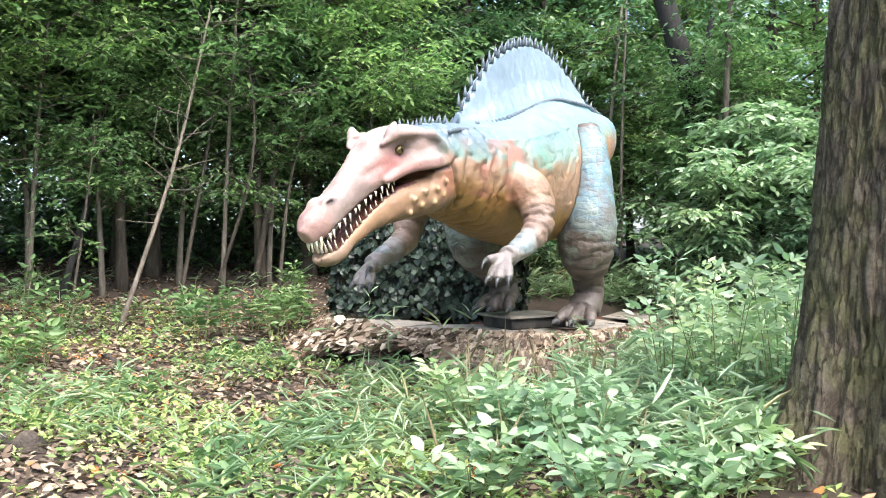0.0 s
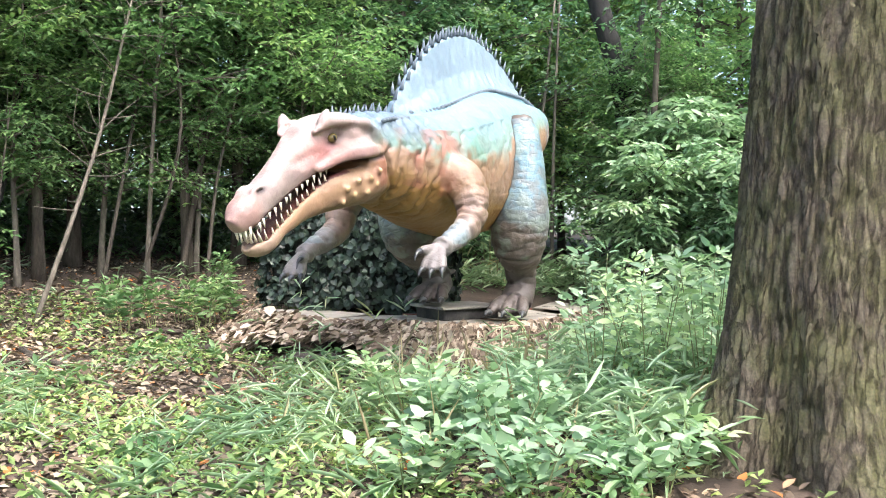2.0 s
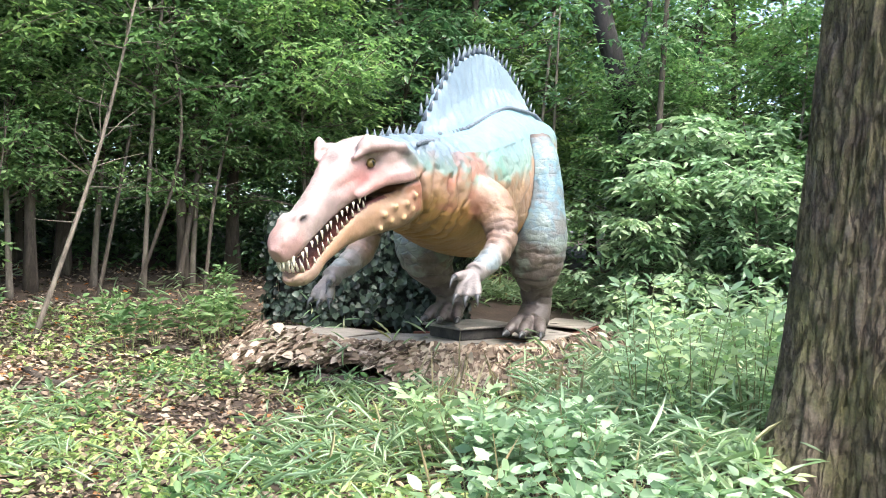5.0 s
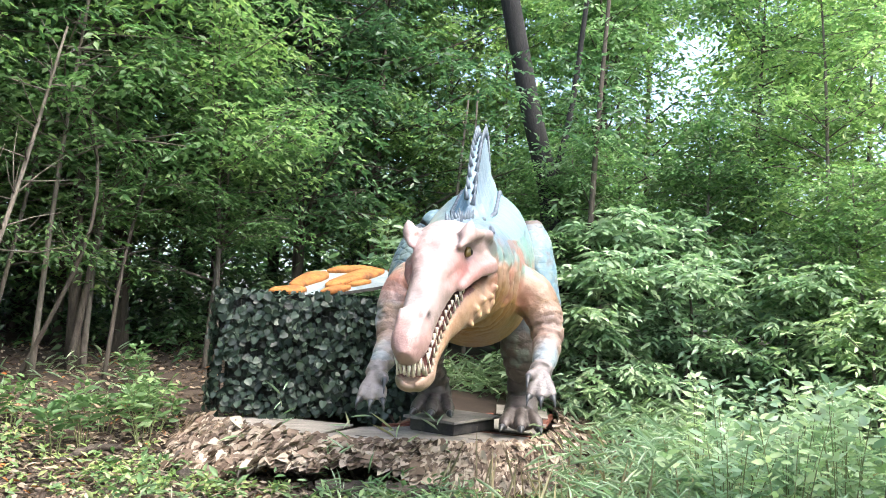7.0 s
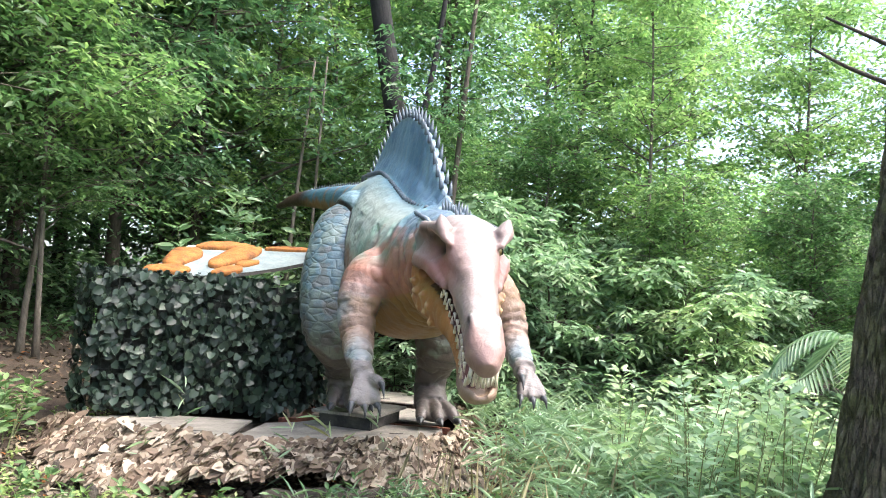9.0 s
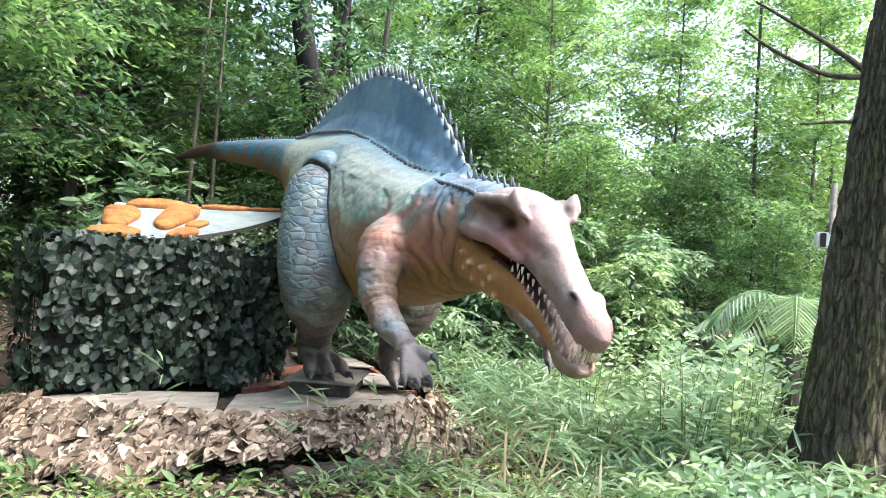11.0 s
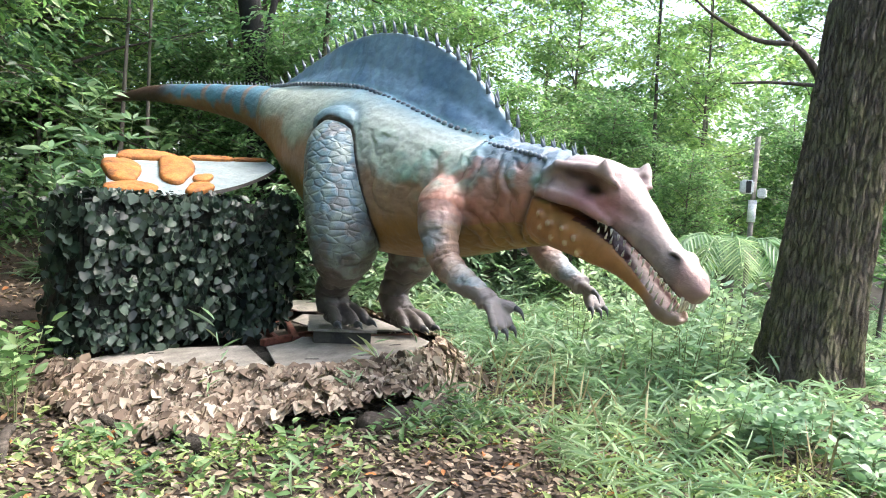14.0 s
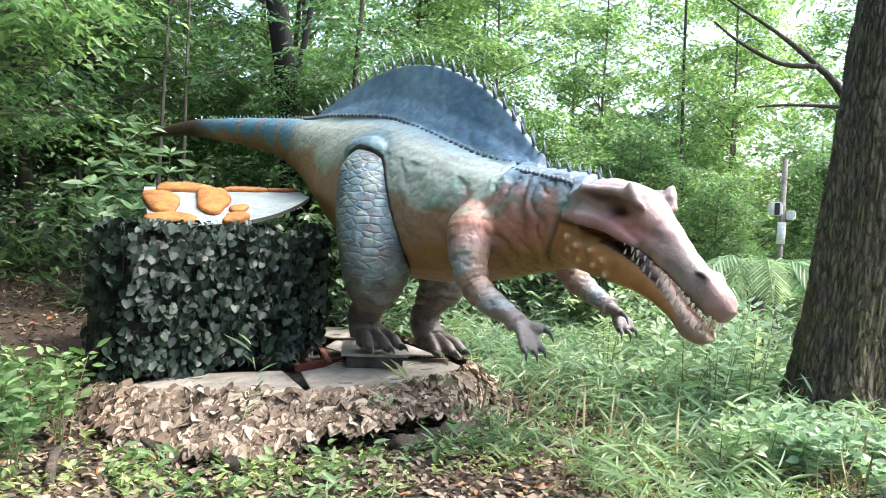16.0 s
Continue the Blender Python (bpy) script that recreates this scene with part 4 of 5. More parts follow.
    # spikes along sail, neck and tail; two rows of knobs at the foot of the sail
    dist = np.concatenate([[0], np.cumsum(np.hypot(*np.diff(sa, axis=0).T))])
    for k, d in enumerate(np.arange(0.05, dist[-1], 0.08)):
        s0, z0 = np.interp(d, dist, sa[:, 0]), np.interp(d, dist, sa[:, 1])
        h = 0.06 + 0.035 * np.interp(d, [0, dist[-1] * 0.35, dist[-1]], [0.2, 1, 0.8]) + 0.01 * rng.uniform()
        y = 0.025 * (-1) ** k
        body.put(*cone((s0, y, z0 - 0.02), (s0 - 0.03, y * 1.6, z0 + h), 0.021), 1)
    for k, s0 in enumerate(np.arange(1.9, 2.62, 0.055)):
        z0, l0 = np.interp(s0, sp[:, 0], sp[:, 2]), np.interp(s0, sp[:, 0], sp[:, 1])
        y = 0.03 * (-1) ** k
        body.put(*cone((s0, l0 + y, z0 - 0.02), (s0 - 0.02, l0 + y * 1.5, z0 + rng.uniform(0.05, 0.085)), 0.017), 1)
    for s0 in np.arange(-3.6, -1.85, 0.062):
        z0, l0 = np.interp(s0, sp[:, 0], sp[:, 2]), np.interp(s0, sp[:, 0], sp[:, 1])
        body.put(*cone((s0, l0, z0 - 0.015), (s0 - 0.02, l0, z0 + 0.045), 0.014), 1)
    for side in (-1, 1):
        for s0 in np.arange(-1.95, 1.75, 0.07):
            bt = np.interp(s0, sp[:, 0], sp[:, 2])
            k = np.interp(s0, [-1.95, -1.2, 1.2, 1.75], [0.4, 1, 1, 0.55])
            body.put(*ball((s0, side * 0.18 * k, bt - 0.012), 0.023, (1.3, 1, 1), 5, 7), 1)
        for k in range(14):
            s0 = 1.72 + 0.05 * k
            y = 0.17 + 0.004 * k
            bt = np.interp(s0, sp[:, 0], sp[:, 2]) - 0.055 - 0.002 * k
            body.put(*ball((s0, side * y - 0.02, bt), 0.02, (1.2, 1, 1), 5, 7), 1)
    for base, tip, r in claws:
        v, f = sweep(spline([base, (base + tip) / 2 + [0.01, 0, 0.02], tip], 6), np.linspace(r, r * 0.1, 6), np.linspace(r, r * 0.1, 6), sides=8, hint=(0, 1, 0.1))
        body.put(v, f, 2)
    # teeth
    for side in (-1, 1):
        for k in range(13):
            x = 0.5 + 0.057 * k + 0.022 * rng.uniform()
            big = 0.008 + 0.018 * (x > 0.9) * abs(math.sin(k * 1.9)) + 0.016 * rng.uniform()
            w = np.interp(x, up[:, 0], up[:, 3]) * 0.9
            body.put(*[(mapped(HEAD, a), b) for a, b in [cone((x, side * w, np.interp(x, up[:, 0], up[:, 2]) + 0.03), (x + 0.004, side * w * 0.97, np.interp(x, up[:, 0], up[:, 2]) - big), 0.0105)]][0], 3)
            x += 0.02
            w = np.interp(x, lo[:, 0], lo[:, 3]) * 0.86
            body.put(*[(mapped(JAW, a), b) for a, b in [cone((x, side * w, np.interp(x, lo[:, 0], lo[:, 1]) - 0.03), (x, side * w * 1.02, np.interp(x, lo[:, 0], lo[:, 1]) + big + 0.004), 0.0095)]][0], 3)
        for k in range(3):
            y = side * (0.014 + 0.025 * k)
            body.put(*[(mapped(HEAD, a), b) for a, b in [cone((1.29 - 0.02 * k, y, -0.06), (1.3 - 0.02 * k, y, -0.145), 0.012)]][0], 3)
            body.put(*[(mapped(JAW, a), b) for a, b in [cone((1.225 - 0.015 * k, y, -0.15), (1.23 - 0.015 * k, y, -0.065), 0.011)]][0], 3)
    # the left eye; the right socket is an empty hollow
    body.put(*[(mapped(HEAD, a), b) for a, b in [ball((0.37, 0.163, 0.258), 0.037, (1.2, 0.8, 0.9), 10, 14)]][0], 4)
    body.put(*[(mapped(HEAD, a), b) for a, b in [ball((0.382, 0.19, 0.26), 0.013, (0.7, 0.7, 1.5), 8, 10)]][0], 5)
    # tongue
    body.put(*[(mapped(JAW, a), b) for a, b in [sweep(spline([(0.3, 0, -0.05), (0.6, 0, -0.075), (0.85, 0, -0.115), (1.0, 0, -0.15)], 14), [0.1] * 5 + [0.08] * 4 + [0.06] * 3 + [0.045, 0.02], 0.016, sides=14)]][0], 6)
    allv = np.concatenate(body.v)
    allv = HIP + allv[:, :1] * AHEAD + allv[:, 1:2] * LEFT + allv[:, 2:] * [0, 0, 1]
    mats = [M_SKIN, M_SPIKE, M_CLAW, M_TOOTH, M_EYE, M_PUPIL, M_TONGUE]
    out = mesh_of("dinosaur_statue", allv, body.f, mats, np.concatenate(body.s))
    paint = out.attributes.new("paint", "FLOAT_COLOR", "POINT")
    full = np.ones((len(allv), 4), np.float32)
    full[:, :3] = 0.3
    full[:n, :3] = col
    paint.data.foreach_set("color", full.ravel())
    sc = out.attributes.new("scaly", "FLOAT", "POINT")
    val = np.zeros(len(allv), np.float32)
    val[:n] = np.clip(leg_w * np.clip((z - 1.25) / 0.3, 0, 1) * np.where(l < 0, 0.5, 0.12) + 0.07 * arm_w + 0.05 * (sail_w < 0.5), 0, 1) * (1 - head_w)
    sc.data.foreach_set("value", val)
    ob = new("dinosaur_statue", out)
    tagged(ob, "painted rubber sail-backed dinosaur figure, blue back and ochre belly, jaws parted", "dinosaur statue")


def skin_material():
    m, nt, b = material("painted_rubber_skin", 0.42)
    at = nt.nodes.new("ShaderNodeAttribute")
    at.attribute_name = "paint"
    sc = nt.nodes.new("ShaderNodeAttribute")
    sc.attribute_name = "scaly"
    tc = nt.nodes.new("ShaderNodeTexCoord")
    grain = add(nt, "ShaderNodeTexNoise", Scale=55.0, Detail=5.0, Roughness=0.7)
    spots = add(nt, "ShaderNodeTexNoise", Scale=9.0, Detail=6.0, Roughness=0.7)
    vor = add(nt, "ShaderNodeTexVoronoi", Scale=8.5, Randomness=0.8)
    squash = nt.nodes.new("ShaderNodeMapping")
    squash.inputs["Scale"].default_value = (1.0, 1.0, 1.8)
    nt.links.new(tc.outputs["Object"], squash.inputs["Vector"])
    vor.feature = "DISTANCE_TO_EDGE"
    nt.links.new(squash.outputs["Vector"], vor.inputs["Vector"])
    for x in (grain, spots):
        nt.links.new(tc.outputs["Object"], x.inputs["Vector"])
    tone = ramp(nt, spots.outputs["Fac"], [(0.3, (0.72, 0.72, 0.74)), (0.55, (1.0, 1.0, 1.0)), (0.75, (1.16, 1.15, 1.12))])
    col = mix(nt, 0.75, at.outputs["Color"], tone, "MULTIPLY")
    edge = ramp(nt, vor.outputs["Distance"], [(0.0, (0.85, 0.83, 0.8)), (0.12, (1.0, 1.0, 1.0))])
    col = mix(nt, sc.outputs["Fac"], col, mix(nt, 1.0, col, edge, "MULTIPLY"))
    nt.links.new(col, b.inputs["Base Color"])
    soft = ramp(nt, vor.outputs["Distance"], [(0.0, (0.0, 0.0, 0.0)), (0.07, (0.45, 0.45, 0.45)), (0.2, (0.85, 0.85, 0.85)), (0.4, (1.0, 1.0, 1.0))])
    hgt = mix(nt, sc.outputs["Fac"], (1.0, 1.0, 1.0), soft)
    first = bump(nt, b, hgt, 0.8, 0.02)
    hide = add(nt, "ShaderNodeTexNoise", Scale=24.0, Detail=5.0, Roughness=0.65, Distortion=1.2)
    nt.links.new(tc.outputs["Object"], hide.inputs["Vector"])
    first = bump(nt, b, hide.outputs["Fac"], 0.35, 0.013, first)
    bump(nt, b, grain.outputs["Fac"], 0.4, 0.005, first)
    rr = ramp(nt, spots.outputs["Fac"], [(0.3, (0.36, 0.36, 0.36)), (0.7, (0.55, 0.55, 0.55))])
    nt.links.new(rr, b.inputs["Roughness"])
    return m


M_SKIN = skin_material()
M_SPIKE = surface("grey_spikes", [(0.3, (0.07, 0.09, 0.115)), (0.7, (0.16, 0.2, 0.235))], 8, 0.5, 0.2)
M_CLAW = surface("dark_claw", [(0.3, (0.03, 0.032, 0.036)), (0.7, (0.085, 0.088, 0.095))], 10, 0.3, 0.1)
M_TOOTH = surface("ivory_teeth", [(0.3, (0.55, 0.48, 0.36)), (0.7, (0.8, 0.76, 0.66))], 12, 0.35, 0.05)
M_EYE = surface("amber_eye", [(0.3, (0.07, 0.05, 0.012)), (0.7, (0.17, 0.13, 0.045))], 30, 0.1, 0.02)
M_PUPIL = surface("black_pupil", [(0.3, (0.005, 0.005, 0.005)), (0.7, (0.012, 0.012, 0.012))], 30, 0.08, 0.0)
M_TONGUE = surface("pink_mouth", [(0.3, (0.22, 0.07, 0.062)), (0.7, (0.34, 0.13, 0.11))], 9, 0.4, 0.2)
build_dinosaur()

# ---- trees and undergrowth ----
def limbs(rng, height_m, radius, lean, count, first, reach, rise=0.45, wobble=0.12):
    """A trunk with limbs: geometry and the points at which the leaves hang."""
    g = Build()
    n = 12
    t = np.linspace(0, 1, n)
    path = np.column_stack([lean[0] * t * height_m + wobble * np.sin(t * 5 + rng.uniform(0, 6)) * t, lean[1] * t * height_m + wobble * np.cos(t * 4 + rng.uniform(0, 6)) * t, t * height_m - 0.15])
    rad = radius * (1 - 0.8 * t) * (1 + 0.5 * np.exp(-t * 22))
    g.put(*sweep(path, rad, rad, sides=10, hint=(1, 0, 0)))
    tips = []
    for k in range(count):
        u = rng.uniform(first, 0.97)
        base = np.array([np.interp(u, t, path[:, c]) for c in range(3)])
        a = k * 2.4 + rng.uniform(-0.5, 0.5)
        ln = reach * rng.uniform(0.55, 1.15) * (1.15 - 0.6 * u)
        d = np.array([math.cos(a), math.sin(a), rise * rng.uniform(0.2, 1.4)])
        p = np.array([base, base + d * ln * 0.5 + rng.normal(0, 0.06, 3), base + d * ln * np.array([1, 1, 0.8]) + rng.normal(0, 0.1, 3)])
        p = spline(p, 6)
        r0 = np.interp(u, t, rad) * 0.45
        g.put(*sweep(p, np.linspace(r0, 0.006, 6), np.linspace(r0, 0.006, 6), sides=6, hint=(0.1, 0.2, 1)))
        tips += [p[2], p[3], p[4], p[5], p[5] + rng.normal(0, 0.12, 3)]
        for s in range(3):
            q0 = p[2 + s]
            q1 = q0 + (rng.normal(0, 1, 3) * [1, 1, 0.35]) * ln * 0.3
            g.put(*sweep(np.array([q0, (q0 + q1) / 2 + [0, 0, 0.03], q1]), [r0 * 0.4, r0 * 0.25, 0.004], [r0 * 0.4, r0 * 0.25, 0.004], sides=5, hint=(0.1, 0.3, 1)))
            tips += [q1, (q0 + q1) / 2]
    return g, np.array(tips)


def make_tree(seed, kind, label, category, bark, leaf, height_m, radius, count, first, reach, per, spread, L, W, lean=(0.02, 0.02), fine=False, flat=0.16, group=""):
    rng = np.random.default_rng(seed)
    root = new(kind)
    tagged(root, label, category, group)
    g, tips = limbs(rng, height_m, radius, lean, count, first, reach)
    part("trunk", g.mesh("trunk", [bark]), None, root)
    v, f = spray(rng, tips, per, spread, flat, L, W, fine)
    part("crown", mesh_of("crown", v, f, [leaf]), None, root)
    return root


def stand(ob, x, y, turn=0.0, size=1.0, sink=0.0):
    ob.matrix_basis = pose(x, y, float(height(x, y)) - sink, 0, 0, turn) @ Matrix.Scale(size, 4)
    return ob


def scatter(model, spots, rng, group=""):
    """Copies of one model at the spots (x, y, size); the first takes the model itself."""
    for k, (x, y, size) in enumerate(spots):
        m = pose(x, y, float(height(x, y)), 0, 0, rng.uniform(0, 360))
        ob = model if k == 0 else copy_thing(model, Matrix())
        ob.matrix_basis = m @ Matrix.Scale(size, 4)
        if group:
            ob["group"] = group


RNG = np.random.default_rng(21)
T1 = make_tree(1, "broadleaf_tree", "slender broadleaf tree with dense mid-green foliage", "tree", M_BARK, L_TREE, 9.0, 0.075, 54, 0.08, 2.1, 17, 0.42, 0.155, 0.072)
T2 = make_tree(2, "evergreen_tree", "evergreen oak with dark glossy foliage", "tree", M_BARK, L_DARK, 8.0, 0.1, 54, 0.2, 2.1, 18, 0.4, 0.145, 0.064)
T3 = make_tree(3, "bright_tree", "tree with bright yellow-green foliage in the light", "tree", M_PALEBARK, L_BRIGHT, 9.5, 0.065, 54, 0.1, 2.2, 16, 0.44, 0.16, 0.072)
T4 = make_tree(4, "understory_tree", "low understory tree with layered green leaves", "tree", M_PALEBARK, L_TREE, 4.6, 0.05, 40, 0.26, 1.5, 18, 0.32, 0.11, 0.05)
T5 = make_tree(5, "leafy_shrub", "bushy shrub with broad grey-green leaves", "shrub", M_BARK, L_SHRUB, 2.7, 0.045, 34, 0.08, 1.1, 14, 0.25, 0.16, 0.066, fine=True)

T6 = make_tree(6, "tall_tree", "tall slender tree with a high leafy crown", "tree", M_BARK, L_TREE, 10.0, 0.075, 46, 0.36, 2.9, 18, 0.45, 0.15, 0.066, lean=(0.05, 0.0))
# the tree at (-5.6, 6.8) stays out of view, added to shade the left
scatter(T6, [(-4.5, 11.0, 0.95), (-2.7, 11.7, 1.0), (-6.3, 9.3, 0.95), (-5.6, 6.8, 0.8), (-8.2, 8.0, 1.0)], RNG, "trees of the wood")
T7 = make_tree(7, "arching_tree", "slender tree with arching green boughs", "tree", M_PALEBARK, L_TREE, 8.5, 0.04, 44, 0.34, 2.3, 18, 0.42, 0.14, 0.06, lean=(0.06, -0.03))
scatter(T7, [(-3.1, 11.0, 0.85), (-1.0, 11.9, 0.85), (-5.3, 10.0, 0.85)], RNG, "trees of the wood")
left_front = [(-4.6, 12.4, 1.1), (-2.2, 12.9, 1.05), (-6.6, 11.2, 1.2), (-0.8, 14.2, 1.15), (-8.5, 9.6, 1.15), (-3.6, 14.6, 1.3), (-1.2, 15.8, 1.3), (-6.0, 14.5, 1.3), (-9.8, 12.6, 1.1), (-11.0, 7.5, 1.1), (-12.5, 10.5, 1.2)]
# at (0.5, 14.0) and (0.6, 17.0) the dark leaf colour stands in for shade
scatter(T2, left_front + [(0.5, 14.0, 1.1), (1.9, 14.4, 1.1), (0.6, 17.0, 1.3), (-8.0, 17.5, 1.3), (-3.0, 18.5, 1.3)], RNG, "trees of the wood")
scatter(T1, [(3.6, 15.0, 0.95), (5.2, 12.2, 0.85), (-5.4, 12.9, 0.9), (-3.0, 13.2, 0.8), (6.6, 13.8, 1.0), (4.8, 16.4, 1.2), (7.6, 11.4, 0.9), (8.6, 15.4, 1.2), (-1.6, 20.0, 1.4), (-6.8, 19.5, 1.4), (6.4, 19.0, 1.4), (2.4, 20.6, 1.4), (-7.6, 12.0, 0.9)], RNG, "trees of the wood")
scatter(T3, [(7.2, 9.4, 0.75), (9.6, 10.8, 0.85), (10.2, 8.2, 0.8), (11.4, 12.6, 1.0), (9.2, 5.6, 0.7), (11.8, 5.8, 0.8), (12.6, 9.6, 0.9), (14.6, 7.4, 1.0), (14.0, 3.6, 0.9), (12.4, 1.2, 0.9), (17.0, 14.5, 1.3), (12.5, 16.5, 1.3), (9.2, 19.5, 1.4), (19.5, 1.0, 1.2), (17.0, 20.0, 1.5), (1.8, 15.6, 0.9), (4.6, 14.8, 0.85), (3.0, 18.0, 1.1), (16.5, 6.5, 0.55), (18.5, 9.5, 0.6), (19.0, 4.5, 0.6)], RNG, "trees of the wood")
scatter(T4, [(-3.9, 11.6, 0.95), (-2.6, 11.7, 0.9), (-5.6, 10.6, 1.0), (-1.1, 12.2, 0.85), (2.6, 14.2, 0.95), (5.8, 10.6, 0.9), (6.4, 8.2, 0.8), (7.6, 6.9, 0.8), (-6.9, 9.2, 1.0), (-4.6, 10.6, 0.85), (8.6, 4.2, 0.8), (7.8, 2.8, 0.8), (-7.6, 10.4, 1.1), (6.9, 5.6, 0.6), (4.6, 11.4, 0.8), (10.4, 6.8, 0.9), (9.2, 7.6, 0.9), (4.3, 12.9, 0.8), (3.7, 11.0, 0.8)], RNG, "understory trees")
scatter(T5, [(3.75, 10.3, 1.0), (4.4, 9.2, 0.85), (3.3, 9.5, 0.8), (5.4, 8.4, 0.85), (4.9, 10.2, 1.05), (5.2, 7.0, 0.7), (6.4, 7.2, 0.8), (6.9, 9.6, 1.0), (5.9, 5.2, 0.55), (8.0, 8.2, 0.9)], RNG, "shrubs behind the statue")

# trees behind the camera that close the clearing
scatter(copy_thing(T1, Matrix()), [(-9.5, -8.0, 1.1), (-3.0, -10.5, 1.2), (4.5, -10.0, 1.1), (11.0, -7.0, 1.1), (-14.0, -1.5, 1.2), (15.0, -3.0, 1.1)], RNG, "trees of the wood")


def build_far_wood():
    """The wood goes on round the clearing: trunks hidden by masses of leaves."""
    rng = np.random.default_rng(31)
    n = 7600
    a = rng.uniform(0, 2 * math.pi, n)
    r = rng.uniform(23, 40, n)
    x, y = r * np.sin(a), 6 + r * np.cos(a)
    limit = 9.5 + 2.5 * np.sin(a * 5) + 1.5 * np.sin(a * 11 + 1)
    bright = np.clip(1.5 - abs(a - 1.22) / 0.35, 0, 1)
    limit = limit * (1 - 0.3 * bright)
    z = height(x, y) + limit * rng.beta(1.0, 1.25, n)
    v, f = spray(rng, np.column_stack([x, y, z]), 12, 0.9, 0.35, 0.55, 0.27)
    ob = new("far_woodland", mesh_of("far_woodland", v, f, [L_TREE]))
    tagged(ob, "dense green woodland round the clearing", "woodland", kind="stuff")


build_far_wood()


def thin_stem(name, label, base, top, radius, bark, twigs=0, seed=0, bend=0.1, leaf=None, L=0.07):
    """A thin leaning stem with bare twigs, and some leaves where it has them."""
    rng = np.random.default_rng(seed)
    root = new(name)
    tagged(root, label, "sapling")
    x, y = base
    z = float(height(x, y))
    root.matrix_basis = pose(x, y, z)
    a, c = np.array([0, 0, -0.1]), np.array([top[0] - x, top[1] - y, top[2] - z])
    b = (a + c) / 2 + rng.normal(0, bend, 3) * [1, 1, 0]
    p = spline([a, b, c], 12)
    rr = np.linspace(radius, radius * 0.4, 12)
    part("stem", mesh_of("stem", *sweep(p, rr, rr, sides=9, hint=(0.3, 1, 0)), [bark]), None, root)
    tips = []
    for k in range(twigs):
        u = rng.uniform(0.3, 0.95)
        q0 = np.array([np.interp(u, np.linspace(0, 1, 12), p[:, i]) for i in range(3)])
        d = unit(np.array([rng.normal(), rng.normal(), rng.uniform(0.0, 0.9)]))
        ln = rng.uniform(0.35, 0.9)
        q = np.array([q0, q0 + d * ln * 0.5 + rng.normal(0, 0.04, 3), q0 + d * ln])
        part("twig", mesh_of("twig", *sweep(q, [0.009, 0.006, 0.002], [0.009, 0.006, 0.002], sides=5, hint=(0.1, 0.3, 1)), [bark]), None, root)
        tips += [q[1], q[2]]
    if leaf:
        v, f = spray(rng, np.array(tips + [p[-1]]), 16, 0.24, 0.15, L, L * 0.45)
        part("foliage", mesh_of("foliage", v, f, [leaf]), None, root)


thin_stem("sapling", "pale leaning sapling with bare twigs", (-3.75, 9.0), (-2.95, 10.0, 4.6), 0.032, M_PALEBARK, 22, 1, 0.15)
thin_stem("sapling", "pale leaning sapling with bare twigs", (-3.6, 10.7), (-3.1, 11.3, 4.6), 0.03, M_BARK, 8, 2, 0.2)
thin_stem("sapling", "grey leaning sapling at the wood's edge", (-3.25, 11.1), (-2.9, 11.4, 4.8), 0.028, M_BARK, 8, 3, 0.25)
thin_stem("sapling", "grey leaning sapling at the wood's edge", (-2.75, 11.4), (-1.9, 12.2, 5.2), 0.05, M_BARK, 5, 4, 0.2)
thin_stem("sapling", "thin sapling with bare twigs", (-2.35, 11.2), (-1.9, 11.6, 4.0), 0.03, M_BARK, 6, 5)
thin_stem("sapling", "dark leaning stem at the wood's edge", (-5.0, 10.2), (-4.6, 10.9, 5.0), 0.05, M_DARKBARK, 5, 6, leaf=L_TREE, L=0.1)
thin_stem("sapling", "thin stem with green leaves", (-4.4, 9.2), (-4.2, 9.5, 3.0), 0.02, M_BARK, 10, 7, leaf=L_TREE, L=0.1)
thin_stem("sapling", "thin straight stem behind the ivy box", (2.55, 12.7), (2.95, 12.95, 5.5), 0.04, M_PALEBARK, 4, 8, 0.03)
thin_stem("sapling", "thin straight stem behind the ivy box", (2.8, 12.4), (2.95, 12.6, 5.5), 0.035, M_PALEBARK, 4, 9, 0.03)
thin_stem("sapling", "slender trunk in the wood", (3.7, 10.5), (3.9, 10.2, 7.5), 0.055, M_BARK, 10, 10, 0.05, L_SHRUB, 0.11)
thin_stem("sapling", "slender trunk in the wood", (5.0, 12.3), (5.2, 12.2, 7.0), 0.07, M_BARK, 8, 11, 0.05)
thin_stem("sapling", "slender trunk in the bright wood", (8.7, 6.3), (8.9, 6.6, 8.0), 0.045, M_BARK, 8, 12, 0.05, L_BRIGHT, 0.11)


